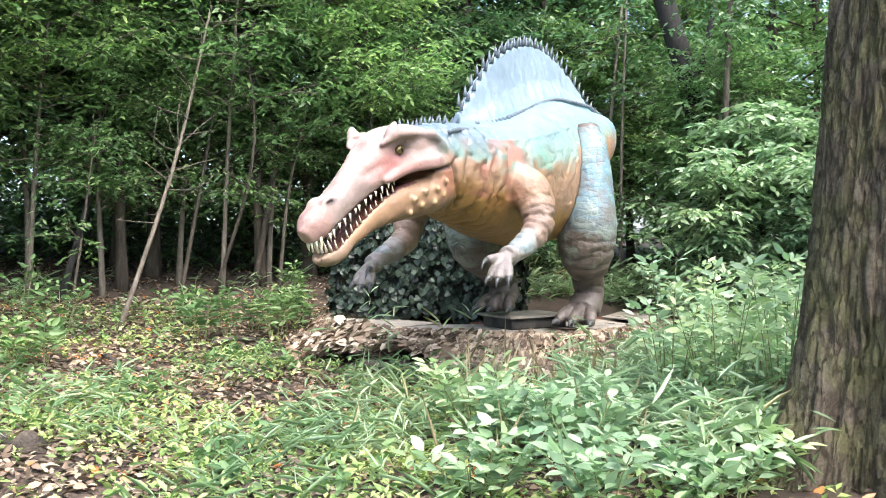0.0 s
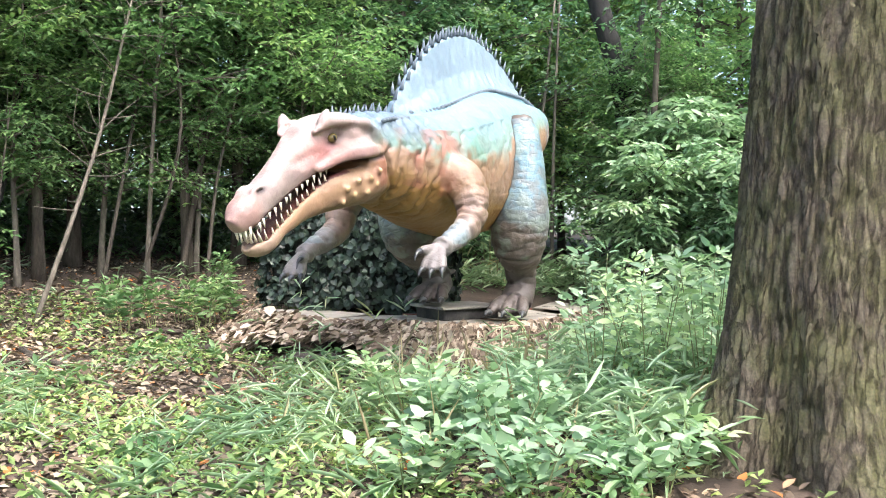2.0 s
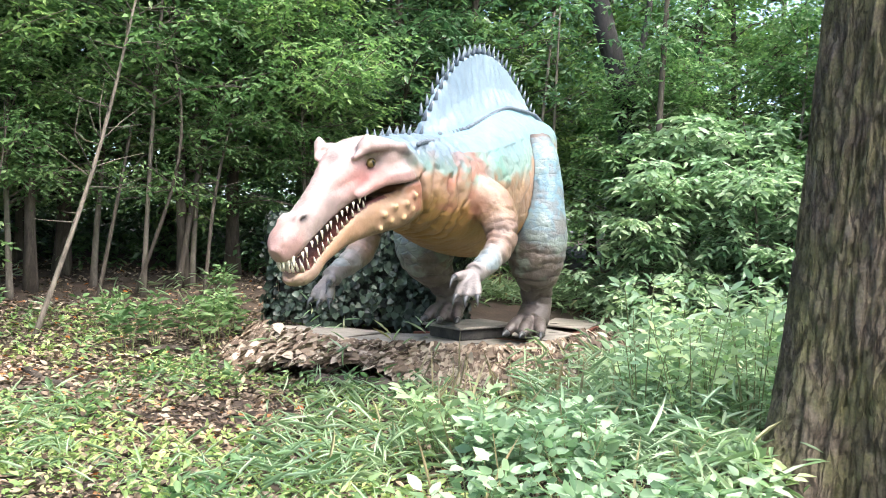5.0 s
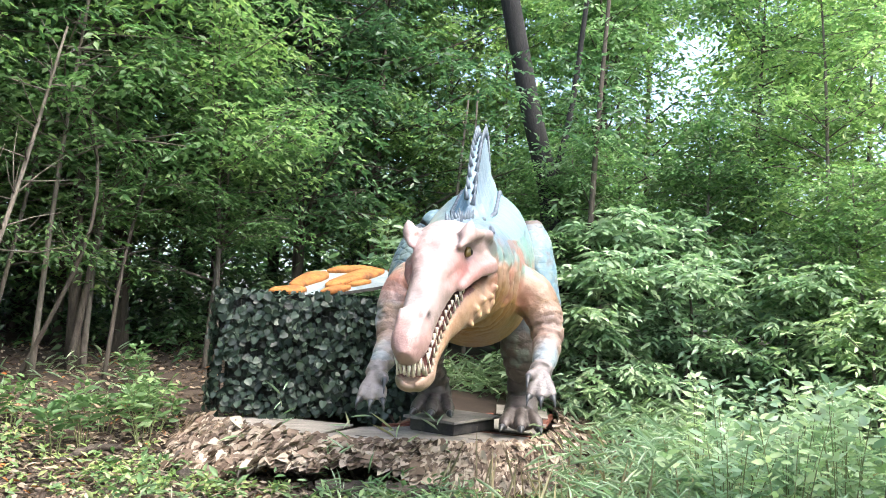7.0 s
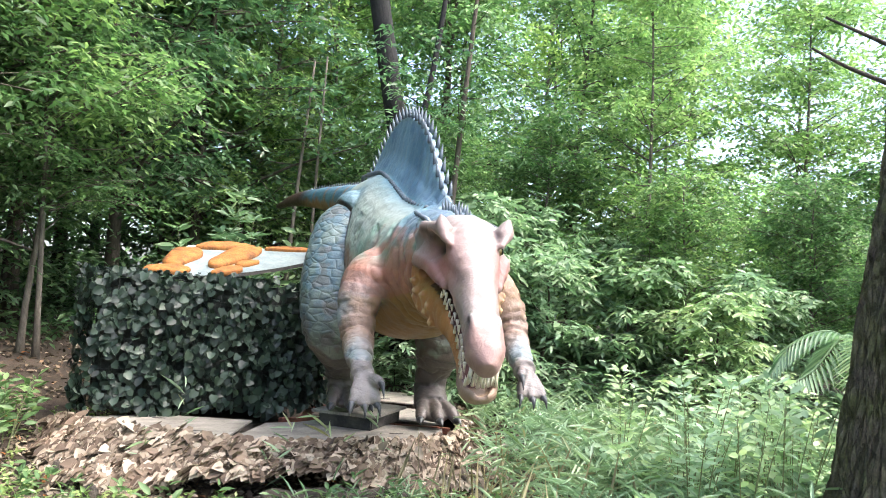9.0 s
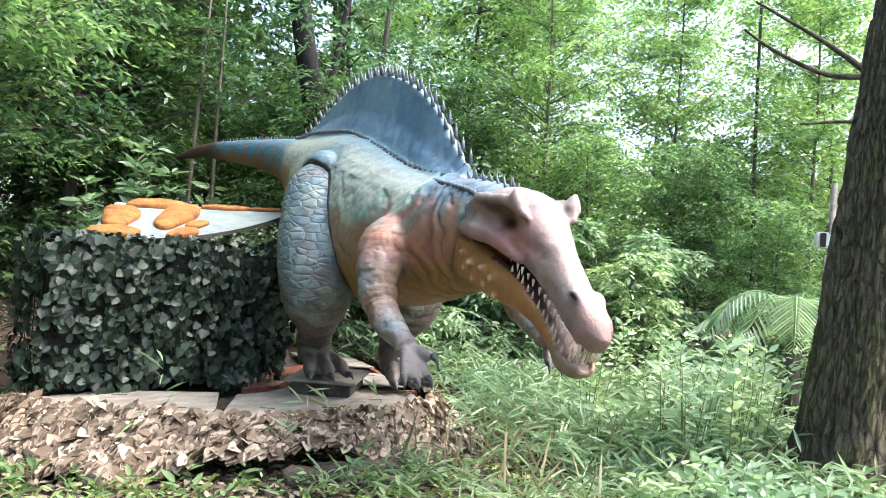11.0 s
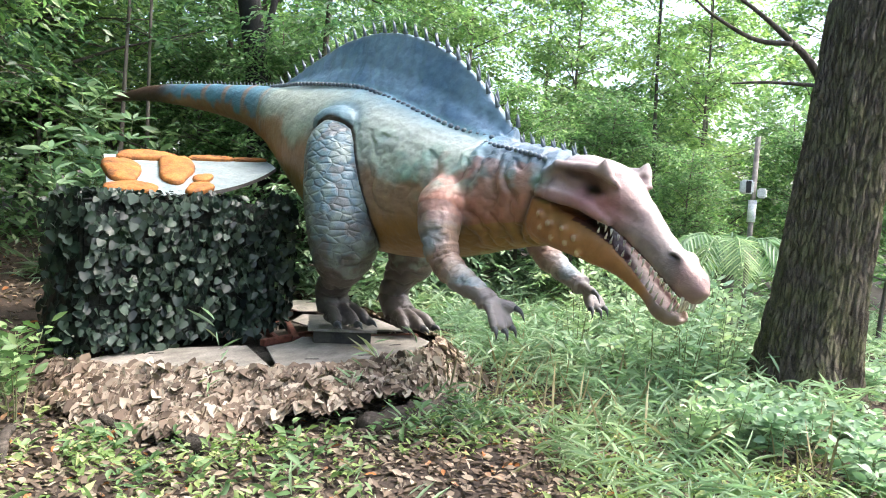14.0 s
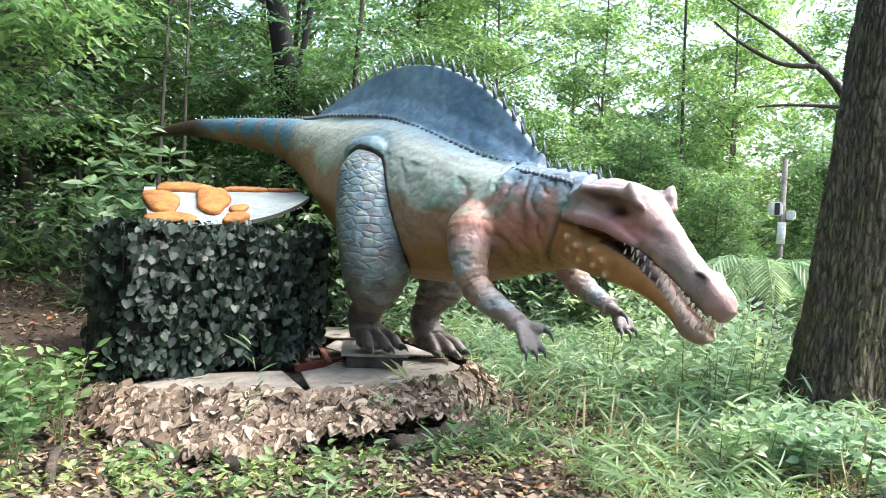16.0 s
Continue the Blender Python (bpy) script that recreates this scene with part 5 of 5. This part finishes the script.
def build_dark_tree():
    root = new("dark_tree")
    tagged(root, "dark leaning tree trunk behind the statue", "tree")
    x, y = 3.7, 11.2
    root.matrix_basis = pose(x, y, float(height(x, y)))
    p = spline([(0, 0, -0.1), (-0.05, 0.1, 2.5), (-0.5, 0.1, 4.2), (-1.0, 0.2, 6.5), (-1.3, 0.3, 9.0)], 16)
    r = np.linspace(0.17, 0.13, 16)
    g = Build().put(*sweep(p, r, r, sides=12, hint=(0, 1, 0)))
    q = spline([(-0.1, 0.1, 2.8), (0.15, 0.0, 4.0), (0.3, -0.1, 5.6), (0.5, -0.2, 8.0)], 12)
    g.put(*sweep(q, np.linspace(0.055, 0.03, 12), np.linspace(0.055, 0.03, 12), sides=10, hint=(0, 1, 0)))
    part("trunk", g.mesh("trunk", [M_DARKBARK]), None, root)
    rng = np.random.default_rng(41)
    tips = np.column_stack([rng.uniform(-2.6, 0.8, 230), rng.uniform(-1.6, -0.2, 230), rng.uniform(0.8, 8.0, 230)])
    tips = np.vstack([tips[tips[:, 2] < 1.4], tips[(tips[:, 2] > 3.1) & (tips[:, 2] < 4.6)], tips[tips[:, 2] > 6.4]])
    v, f = spray(rng, tips, 22, 0.32, 0.2, 0.12, 0.055)
    part("crown", mesh_of("crown", v, f, [L_DARK]), None, root)


build_dark_tree()


def oak_bark():
    m, nt, b = material("furrowed_oak_bark", 0.9)
    tc = nt.nodes.new("ShaderNodeTexCoord")
    mp = nt.nodes.new("ShaderNodeMapping")
    mp.inputs["Scale"].default_value = (1, 1, 0.27)
    nt.links.new(tc.outputs["Object"], mp.inputs["Vector"])
    furrow = add(nt, "ShaderNodeTexNoise", Scale=26.0, Detail=10.0, Roughness=0.78, Distortion=0.5)
    nt.links.new(mp.outputs["Vector"], furrow.inputs["Vector"])
    moss = add(nt, "ShaderNodeTexNoise", Scale=3.0, Detail=6.0, Roughness=0.7)
    grain = add(nt, "ShaderNodeTexNoise", Scale=70.0, Detail=4.0)
    for x in (moss, grain):
        nt.links.new(tc.outputs["Object"], x.inputs["Vector"])
    col = ramp(nt, furrow.outputs["Fac"], [(0.34, (0.03, 0.022, 0.014)), (0.46, (0.1, 0.08, 0.059)), (0.58, (0.165, 0.138, 0.104)), (0.74, (0.27, 0.237, 0.19))])
    green = ramp(nt, moss.outputs["Fac"], [(0.42, (0.0, 0.0, 0.0)), (0.58, (0.75, 0.75, 0.75))])
    col = mix(nt, green, col, mix(nt, 0.55, col, (0.15, 0.17, 0.045)))
    speck = ramp(nt, grain.outputs["Fac"], [(0.35, (0.6, 0.6, 0.6)), (0.7, (1.25, 1.25, 1.25))])
    crack = add(nt, "ShaderNodeTexVoronoi", Scale=20.0, Randomness=1.0)
    crack.feature = "DISTANCE_TO_EDGE"
    warp = mix(nt, 0.06, mp.outputs["Vector"], furrow.outputs["Color"], "ADD")
    nt.links.new(warp, crack.inputs["Vector"])
    gap = ramp(nt, crack.outputs["Distance"], [(0.0, (0.0, 0.0, 0.0)), (0.12, (1.0, 1.0, 1.0))])
    col = mix(nt, 0.48, col, ramp(nt, crack.outputs["Distance"], [(0.0, (0.25, 0.22, 0.2)), (0.09, (1.1, 1.1, 1.1))]), "MULTIPLY")
    nt.links.new(mix(nt, 0.85, col, speck, "MULTIPLY"), b.inputs["Base Color"])
    first = bump(nt, b, gap, 1.0, 0.03)
    first = bump(nt, b, furrow.outputs["Fac"], 1.0, 0.04, first)
    bump(nt, b, grain.outputs["Fac"], 0.5, 0.008, first)
    return m


def build_oak():
    root = new("oak_tree")
    tagged(root, "large old oak trunk with furrowed mossy bark", "tree")
    x, y = 2.33, 4.2
    root.matrix_basis = pose(x, y, float(height(x, y)))
    rows, sides = 280, 230
    t = np.linspace(0, 1, rows)[:, None]
    a = np.linspace(0, 2 * math.pi, sides, endpoint=False)[None]
    z = -0.3 + 8.3 * t
    flare = 0.34 * np.exp(-np.clip(z + 0.1, 0, 9) * 2.6) * (0.55 + 0.45 * np.cos(3 * a + 3.3) + 0.3 * np.cos(5 * a + 2))
    r = 0.44 - 0.022 * z + flare + 0.012 * np.sin(6 * a + z)
    rel = np.array([[noise.fractal(Vector((math.cos(q) * 8.5, math.sin(q) * 8.5, zz * 2.2)), 0.8, 2.2, 5) for q in a[0]] for zz in z[:, 0]])
    r = r - 0.038 * np.clip(1 - abs(rel) * 2.4, 0, 1) ** 1.5 + 0.012 * rel
    cx, cy = 0.025 * z, -0.085 * z
    v = np.stack([cx + r * np.cos(a), cy + r * np.sin(a), z + 0 * a], -1).reshape(-1, 3)
    i, j = np.meshgrid(np.arange(rows - 1), np.arange(sides), indexing="ij")
    k = (j + 1) % sides
    q = np.stack([i * sides + j, i * sides + k, (i + 1) * sides + k, (i + 1) * sides + j], -1).reshape(-1, 4)
    part("trunk", mesh_of("trunk", v, [q], [oak_bark()]), None, root)
    rng = np.random.default_rng(14)
    g = Build()
    tips = []
    for k in range(9):
        b = np.array([0.15, -0.6, 5.6 + 0.28 * k])
        d = unit([math.cos(k * 2.4), math.sin(k * 2.4) - 0.2, 0.5])
        p = spline([b, b + d * 1.3 + [0, 0, 0.3], b + d * 2.8 + rng.normal(0, 0.2, 3)], 8)
        g.put(*sweep(p, np.linspace(0.11, 0.02, 8), np.linspace(0.11, 0.02, 8), sides=7, hint=(0.1, 0.2, 1)))
        for m in p[2:]:
            tips += [m + rng.normal(0, 0.5, 3) for _ in range(4)]
    part("limbs", g.mesh("limbs", [M_BARK]), None, root)
    v, f = spray(rng, np.array(tips), 14, 0.4, 0.2, 0.13, 0.06)
    part("crown", mesh_of("crown", v, f, [L_BRIGHT]), None, root)


build_oak()


def build_far_branches():
    """A far tree whose bare limbs show against the light."""
    root = new("limbed_tree")
    tagged(root, "far tree with long bare crooked limbs", "tree")
    x, y = 5.5, 3.9
    g = Build()
    p = spline([(x, y, float(height(x, y)) - 0.1), (x + 0.1, y, 2.0), (5.35, 3.75, 2.99), (x + 0.1, y - 0.1, 6.5), (x + 0.1, y, 9.5)], 16)
    g.put(*sweep(p, np.linspace(0.13, 0.07, 16), np.linspace(0.13, 0.07, 16), sides=10, hint=(0, 1, 0)))
    main, fork, twig = [(5.29, 3.66, 2.99), (5.01, 4.16, 3.89), (4.76, 4.50, 4.22), (4.49, 4.90, 4.52), (4.14, 5.54, 4.92)], [(4.77, 4.47, 4.18), (4.56, 4.88, 4.19), (4.29, 5.33, 4.40), (4.02, 5.61, 4.59)], [(5.04, 4.09, 3.72), (4.85, 4.73, 3.73), (4.65, 5.11, 3.68)]
    for pts, r in ((main, 0.065), (fork, 0.035), (twig, 0.025)):
        q = spline(pts, 14)
        g.put(*sweep(q, np.linspace(r, 0.012, 14), np.linspace(r, 0.012, 14), sides=8, hint=(1, 0, 0.2)))
    part("trunk", g.mesh("trunk", [M_BARK]), None, root)


build_far_branches()


def stems_of_grass(rng, X, Y, tall, per, L, W, fine=True):
    """Stems with lance-shaped leaves, as bamboo grass has them."""
    n = len(X)
    C = np.column_stack([X, Y, height(X, Y)])
    h = tall * rng.uniform(0.5, 1.25, n)
    C, hh = np.repeat(C, per, 0), np.repeat(h, per)
    m = n * per
    u = np.tile((np.arange(per) + 0.6) / per, n) + rng.uniform(-0.08, 0.08, m)
    lean = np.repeat(rng.normal(0, 0.22, (n, 2)), per, 0)
    P = C + np.column_stack([lean[:, 0] * hh * u, lean[:, 1] * hh * u, hh * u])
    a = rng.uniform(0, 2 * math.pi, m)
    D = np.column_stack([np.cos(a), np.sin(a), rng.uniform(-0.25, 1.3, m)])
    N = np.column_stack([rng.normal(0, 0.5, m), rng.normal(0, 0.5, m), np.ones(m)])
    s = rng.uniform(0.45, 1.5, m)
    return leaves(P, D, N, L * s, W * s, fine, curl=0.3)


def clear_of(x, y):
    """True where plants may stand: off the platform, the net, the box and the oak."""
    inside = (x > -1.5) & (x < 2.7) & (y > 7.0 + 0.3 * abs(x - 0.3)) & (y < np.where(x < 0.2, 9.65, 10.6))
    inside &= ~((x > 1.6) & (y < 7.6))
    oak = (x - 2.33) ** 2 + (y - 4.2) ** 2 < 0.34
    return ~(inside | oak)


def build_undergrowth():
    rng = np.random.default_rng(77)

    def spots(n, x0, x1, y0, y1, clump=0.0, closer=0.0):
        x, y = rng.uniform(x0, x1, n), rng.uniform(y0, y1, n)
        if clump:
            w = np.sin(x * 2.1 + 0.7 * y) * np.sin(y * 1.7 - 0.5 * x) + rng.normal(0, 0.35, n)
            x, y = x[w > -clump], y[w > -clump]
        ok = clear_of(x, y - closer)
        return x[ok], y[ok]

    def stuff(name, label, category, mat, *pieces):
        g = Build()
        for p in pieces:
            g.put(*p)
        tagged(new(name, g.mesh(name, [mat])), label, category, kind="stuff")

    stuff("bamboo_grass", "knee-high green bamboo grass covering the bank", "grass", L_GRASS,
          stems_of_grass(rng, *spots(3000, 1.0, 6.5, 3.8, 7.6, 0.6), 0.38, 6, 0.18, 0.019),
          stems_of_grass(rng, *spots(1500, 2.4, 8.0, 6.6, 11.0), 0.38, 6, 0.2, 0.025),
          stems_of_grass(rng, *spots(240, -1.0, 1.2, 4.6, 5.9, 0.0), 0.24, 5, 0.18, 0.013),
          stems_of_grass(rng, *spots(420, -4.0, 0.6, 4.4, 7.0, -0.2), 0.2, 5, 0.15, 0.01),
          stems_of_grass(rng, *spots(110, -6.0, -1.8, 9.6, 12.4, -0.2), 0.26, 6, 0.22, 0.018),
          stems_of_grass(rng, *spots(300, -5.0, 0.2, 2.8, 5.0, -0.1), 0.18, 6, 0.17, 0.009),
          stems_of_grass(rng, *spots(260, 0.4, 3.6, 10.8, 12.0), 0.3, 6, 0.22, 0.02),
          stems_of_grass(rng, *spots(2300, 3.3, 12.0, 0.5, 9.0), 0.36, 6, 0.2, 0.024))
    dry = spots(420, 0.0, 5.5, 4.0, 7.4)
    n = len(dry[0])
    stuff("dry_stalks", "thin dry straw-coloured stalks among the bamboo grass", "stalks", L_STRAW,
          leaves(np.column_stack([*dry, height(*dry)]), np.column_stack([rng.normal(0, 0.45, (n, 2)), np.ones(n)]), rng.normal(0, 1, (n, 3)), rng.uniform(0.25, 0.6, n), np.full(n, 0.006), True, curl=0.15))
    x, y = spots(6000, -8, 2.4, 1.8, 10.0, 0.3)
    stuff("seedlings", "low yellow-green seedlings scattered over the leaf litter", "seedlings", L_SEED,
          stems_of_grass(rng, x, y, 0.09, 5, 0.06, 0.026, False),
          stems_of_grass(rng, *spots(2600, -5.0, 0.8, 2.4, 5.6, 0.5), 0.1, 5, 0.05, 0.022, False))
    stuff("weeds", "small green woodland weeds with oval leaves", "weeds", L_WEED,
          stems_of_grass(rng, *spots(700, -5.5, 1.4, 2.6, 7.4, -0.1), 0.22, 7, 0.085, 0.036),
          stems_of_grass(rng, *spots(420, -4.5, -0.2, 6.4, 9.6, -0.1), 0.16, 6, 0.07, 0.03))
    far, near = spots(38000, -10, 7, -1.0, 13.5, 0.0, 0.7), spots(30000, -6.5, 1.5, 2.5, 10.5, 0.0, 0.7)
    x, y = np.concatenate([far[0], near[0]]), np.concatenate([far[1], near[1]])
    n = len(x)
    D = np.column_stack([rng.normal(0, 1, (n, 2)), rng.normal(0, 0.25, n)])
    N = np.column_stack([rng.normal(0, 0.4, (n, 2)), np.ones(n)])
    s = rng.uniform(0.6, 1.4, n)
    stuff("leaf_litter", "dry brown fallen leaves over the soil", "leaf litter", L_LITTER,
          leaves(np.column_stack([x, y, height(x, y) + rng.uniform(0.008, 0.035, n)]), D, N, 0.066 * s, 0.036 * s, True, curl=0.25))


build_undergrowth()


def shoot_plant(name, label, x, y, tall, stems, seed, leaf, L, W, spread=0.25, per=7):
    """A small woody plant: upright stems with whorls of broad leaves."""
    rng = np.random.default_rng(seed)
    root = new(name)
    tagged(root, label, "plant")
    root.matrix_basis = pose(x, y, float(height(x, y)))
    g = Build()
    P, D, N = [], [], []
    for k in range(stems):
        a = rng.uniform(0, 6.3)
        d = spread * rng.uniform(0.2, 1.0)
        h = tall * rng.uniform(0.6, 1.05)
        p = spline([(d * 0.3 * math.cos(a), d * 0.3 * math.sin(a), -0.05), (d * 0.7 * math.cos(a), d * 0.7 * math.sin(a), h * 0.5), (d * 1.3 * math.cos(a), d * 1.3 * math.sin(a), h)], 9)
        part("stem", mesh_of("stem", *sweep(p, np.linspace(0.0055, 0.0025, 9), np.linspace(0.0055, 0.0025, 9), sides=6, hint=(0.2, 1, 0)), [M_STEM]), None, root)
        for m in range(3, 9):
            w = per if m > 5 else (3 if stems > 5 else 2)
            for q in range(w):
                b = q * 6.283 / w + rng.uniform(-0.3, 0.3)
                out = np.array([math.cos(b), math.sin(b), rng.uniform(0.0, 0.95)])
                P.append(p[m] + out * rng.uniform(0.0, 0.06) + [0, 0, rng.uniform(-0.03, 0.03)])
                D.append(out)
                N.append(np.array([0, 0, 1.0]) + rng.normal(0, 0.5, 3))
    s = rng.uniform(0.65, 1.2, len(P))
    v, f = leaves(np.array(P), np.array(D), np.array(N), L * s, W * s, True, curl=0.18)
    part("foliage", mesh_of("foliage", v, f, [leaf]), None, root)


for k, (x, y, h) in enumerate([(1.5, 5.2, 1.15), (1.75, 4.95, 1.05), (2.1, 4.85, 1.12), (2.2, 6.3, 1.1), (2.4, 4.9, 1.1), (1.85, 5.5, 1.0), (2.0, 5.2, 0.95), (2.6, 5.3, 1.05), (3.5, 6.4, 1.1), (3.2, 5.9, 0.95), (2.9, 5.1, 1.0)]):
    shoot_plant("broadleaf_shoots", "tall shoots with pale broad leaves beside the oak", x, y, h, 6, 100 + k, L_PALE, 0.1, 0.047, 0.27, 6)
for k, (x, y, h) in enumerate([(0.2, 5.05, 0.5), (0.5, 4.5, 0.5), (0.72, 4.2, 0.45), (0.35, 4.75, 0.48), (0.85, 4.75, 0.42), (0.15, 3.9, 0.34), (0.75, 3.7, 0.36), (1.35, 3.7, 0.3), (1.9, 6.1, 0.45), (2.7, 5.7, 0.5), (2.3, 6.6, 0.4), (3.4, 6.0, 0.5), (3.3, 4.4, 0.5), (1.75, 4.2, 0.35), (1.7, 5.7, 0.5), (2.6, 4.9, 0.42), (2.9, 3.6, 0.4)]):
    shoot_plant("low_bush", "low bush with pale green oval leaves", x, y, h, 7, 200 + k, L_BUSH, 0.108, 0.058, 0.28, 5)
for k, (x, y, h) in enumerate([(-2.67, 8.75, 0.5), (-2.45, 9.0, 0.6), (-2.0, 10.7, 0.5), (-1.9, 9.9, 0.45), (-4.2, 8.6, 0.6), (-4.8, 8.9, 0.7), (-3.65, 7.15, 0.45), (-1.95, 9.15, 0.6), (-1.85, 9.45, 0.5), (-3.85, 7.0, 0.4), (-5.4, 8.2, 0.6), (-3.1, 9.4, 0.45), (-2.3, 9.5, 0.4)]):
    shoot_plant("woodland_plant", "small plant with broad green leaves on the leaf litter", x, y, h, 5, 300 + k, L_WEED, 0.11, 0.05, 0.22, 5)
for k, (x, y, h) in enumerate([(1.3, 11.9, 2.1), (1.7, 11.6, 1.9), (1.0, 11.2, 1.9), (0.7, 11.6, 1.6)]):
    shoot_plant("glossy_shrub", "upright shrub with large glossy leaves behind the ivy box", x, y, h, 6, 400 + k, L_SHRUB, 0.2, 0.075, 0.3, 7)


def build_palm():
    rng = np.random.default_rng(6)
    root = new("palm")
    tagged(root, "small feather palm with arching fronds", "palm")
    x, y = 4.15, 4.95
    root.matrix_basis = pose(x, y, float(height(x, y)))
    g = Build().put(*sweep([(0, 0, -0.1), (0, 0, 0.5), (0, 0, 1.1)], [0.1, 0.09, 0.07], [0.1, 0.09, 0.07], sides=10, hint=(1, 0, 0)))
    part("trunk", g.mesh("trunk", [M_BARK]), None, root)
    for k in range(11):
        a = k * 2.4
        d = np.array([math.cos(a), math.sin(a), 0])
        p = spline([np.array([0, 0, 1.05]), d * 0.35 + [0, 0, 1.55], d * 0.75 + [0, 0, 1.5 - 0.03 * k], d * 1.0 + [0, 0, 1.1]], 26)
        f = Build().put(*sweep(p, np.linspace(0.012, 0.003, 26), np.linspace(0.012, 0.003, 26), sides=5, hint=(0.01, 0.02, 1)))
        tan = unit(np.gradient(p, axis=0))
        side = unit(np.cross(tan, [0, 0, 1]))
        for s in (-1, 1):
            f.put(*leaves(p[2:], side[2:] * s + tan[2:] * 0.7 - [0, 0, 0.35], np.tile([0, 0, 1.0], (24, 1)), 0.36 * np.sin(np.linspace(0.5, 2.9, 24)), 0.03, True))
        part("frond", f.mesh("frond", [L_SHRUB]), None, root)


build_palm()


def build_post():
    root = new("equipment_post")
    tagged(root, "thin grey post that carries two small white boxes", "post")
    x, y = 4.75, 4.75
    z = float(height(x, y))
    part("pole", mesh_of("pole", *sweep([(x, y, z - 0.1), (x, y, z + 1.3), (x + 0.02, y, 3.05)], 0.032, 0.032, sides=10, hint=(1, 0, 0)), [M_POLE]), None, root)
    a = part("white_box", box((x - 0.03, y + 0.08, 2.43), (0.13, 0.15, 0.17), 15, 0.02), M_WHITE, root)
    part("dark_band", box((x - 0.095, y + 0.06, 2.43), (0.02, 0.06, 0.15), 15, 0.005), M_BLACK, a)
    part("small_box", box((x - 0.02, y - 0.1, 2.36), (0.1, 0.1, 0.12), -10, 0.015), M_WHITE, root)
    part("sleeve", mesh_of("sleeve", *sweep([(x, y, 2.0), (x, y, 2.27)], 0.05, 0.05, sides=12, hint=(1, 0, 0)), [M_WHITE]), None, root)


build_post()


def build_log(label, a, b, radius, seed):
    rng = np.random.default_rng(seed)
    p = spline([a, (np.array(a) + b) / 2 + rng.normal(0, 0.03, 3), b], 20)
    r = radius * (1 + 0.12 * np.sin(np.arange(20) * 1.3) + rng.normal(0, 0.05, 20))
    v, f = sweep(p, r, r, sides=14)
    v += rng.normal(0, radius * 0.1, v.shape)
    v[:, 2] += 0.15 * radius * np.sin(v[:, 0] * 40) * np.sin(v[:, 1] * 37)
    tagged(new("log", mesh_of("log", v, f, [M_LOG])), label, "log")


def low(x, y, up):
    return (x, y, float(height(x, y)) + up)


build_log("half-rotten log lying under the net's edge", low(-0.75, 7.2, 0.03), low(0.25, 6.85, 0.04), 0.08, 1)
build_log("dark weathered log lying beside the net", low(-1.46, 8.5, 0.05), low(-1.72, 7.8, 0.03), 0.06, 2)
build_log("dark log holding down the net", low(-1.62, 9.3, 0.02), low(-1.78, 8.35, 0.02), 0.03, 3)
build_log("grey broken branch on the litter", low(-2.6, 8.5, 0.02), low(-2.15, 8.95, 0.04), 0.03, 4)
build_log("grey fallen branch on the litter", low(-3.3, 7.7, 0.02), low(-2.75, 7.2, 0.02), 0.03, 5)
build_log("rotten stump piece on the bank", low(-2.75, 4.6, 0.03), low(-2.35, 4.5, 0.05), 0.09, 6)


def build_thicket():
    """Low dark undergrowth that fills the wood's edge."""
    rng = np.random.default_rng(55)
    n = 3600
    a = rng.uniform(-1.45, 1.75, n)
    r = rng.uniform(8.2, 19, n) + 1.0 * np.sin(a * 6)
    x, y = r * np.sin(a) * 1.05 - 0.3, 5.0 + r * np.cos(a) * 0.95
    z = height(x, y) + np.clip(0.34 * (r - 2.0), 2.2, 5.5) * rng.beta(1.0, 1.35, n)
    keep = (y > 12.9) | (x > 5.5) | (x < -6.5)
    m = 1700
    fx, fy = rng.uniform(-14, 2.2, m), rng.uniform(12.7, 17.5, m)
    x, y, z = np.append(x, fx), np.append(y, fy), np.append(z, height(fx, fy) + 1.5 * rng.beta(1.0, 1.6, m))
    keep = np.append(keep, np.ones(m, bool))
    for side, mat, what in ((x < 4.5, L_DARK, "dense dark undergrowth along the wood's edge"), (x >= 4.5, L_TREE, "light green undergrowth along the wood's edge")):
        v, f = spray(rng, np.column_stack([x, y, z])[keep & side], 18, 0.45, 0.3, 0.16, 0.07)
        tagged(new("thicket", mesh_of("thicket", v, f, [mat])), what, "undergrowth", kind="stuff")


build_thicket()


def build_sprout(x, y, tall, seed):
    """A tuft of grass that has grown through the net."""
    rng = np.random.default_rng(seed)
    n = 1
    v, f = stems_of_grass(rng, x + rng.normal(0, 0.03, n), y + rng.normal(0, 0.03, n), tall * 1.2, 12, 0.17, 0.016)
    tagged(new("grass_tuft", mesh_of("grass_tuft", v, f, [L_GRASS])), "green grass tuft grown through the tan net", "grass tuft", "tufts in the net")


for k, (x, y, h) in enumerate([(-0.4, 7.62, 0.55), (0.12, 7.42, 0.52), (-0.85, 8.3, 0.55), (0.5, 7.32, 0.5), (-1.25, 8.2, 0.4), (0.95, 7.3, 0.5), (-0.6, 7.45, 0.4), (1.35, 7.4, 0.55)]):
    build_sprout(x, y, h, 500 + k)
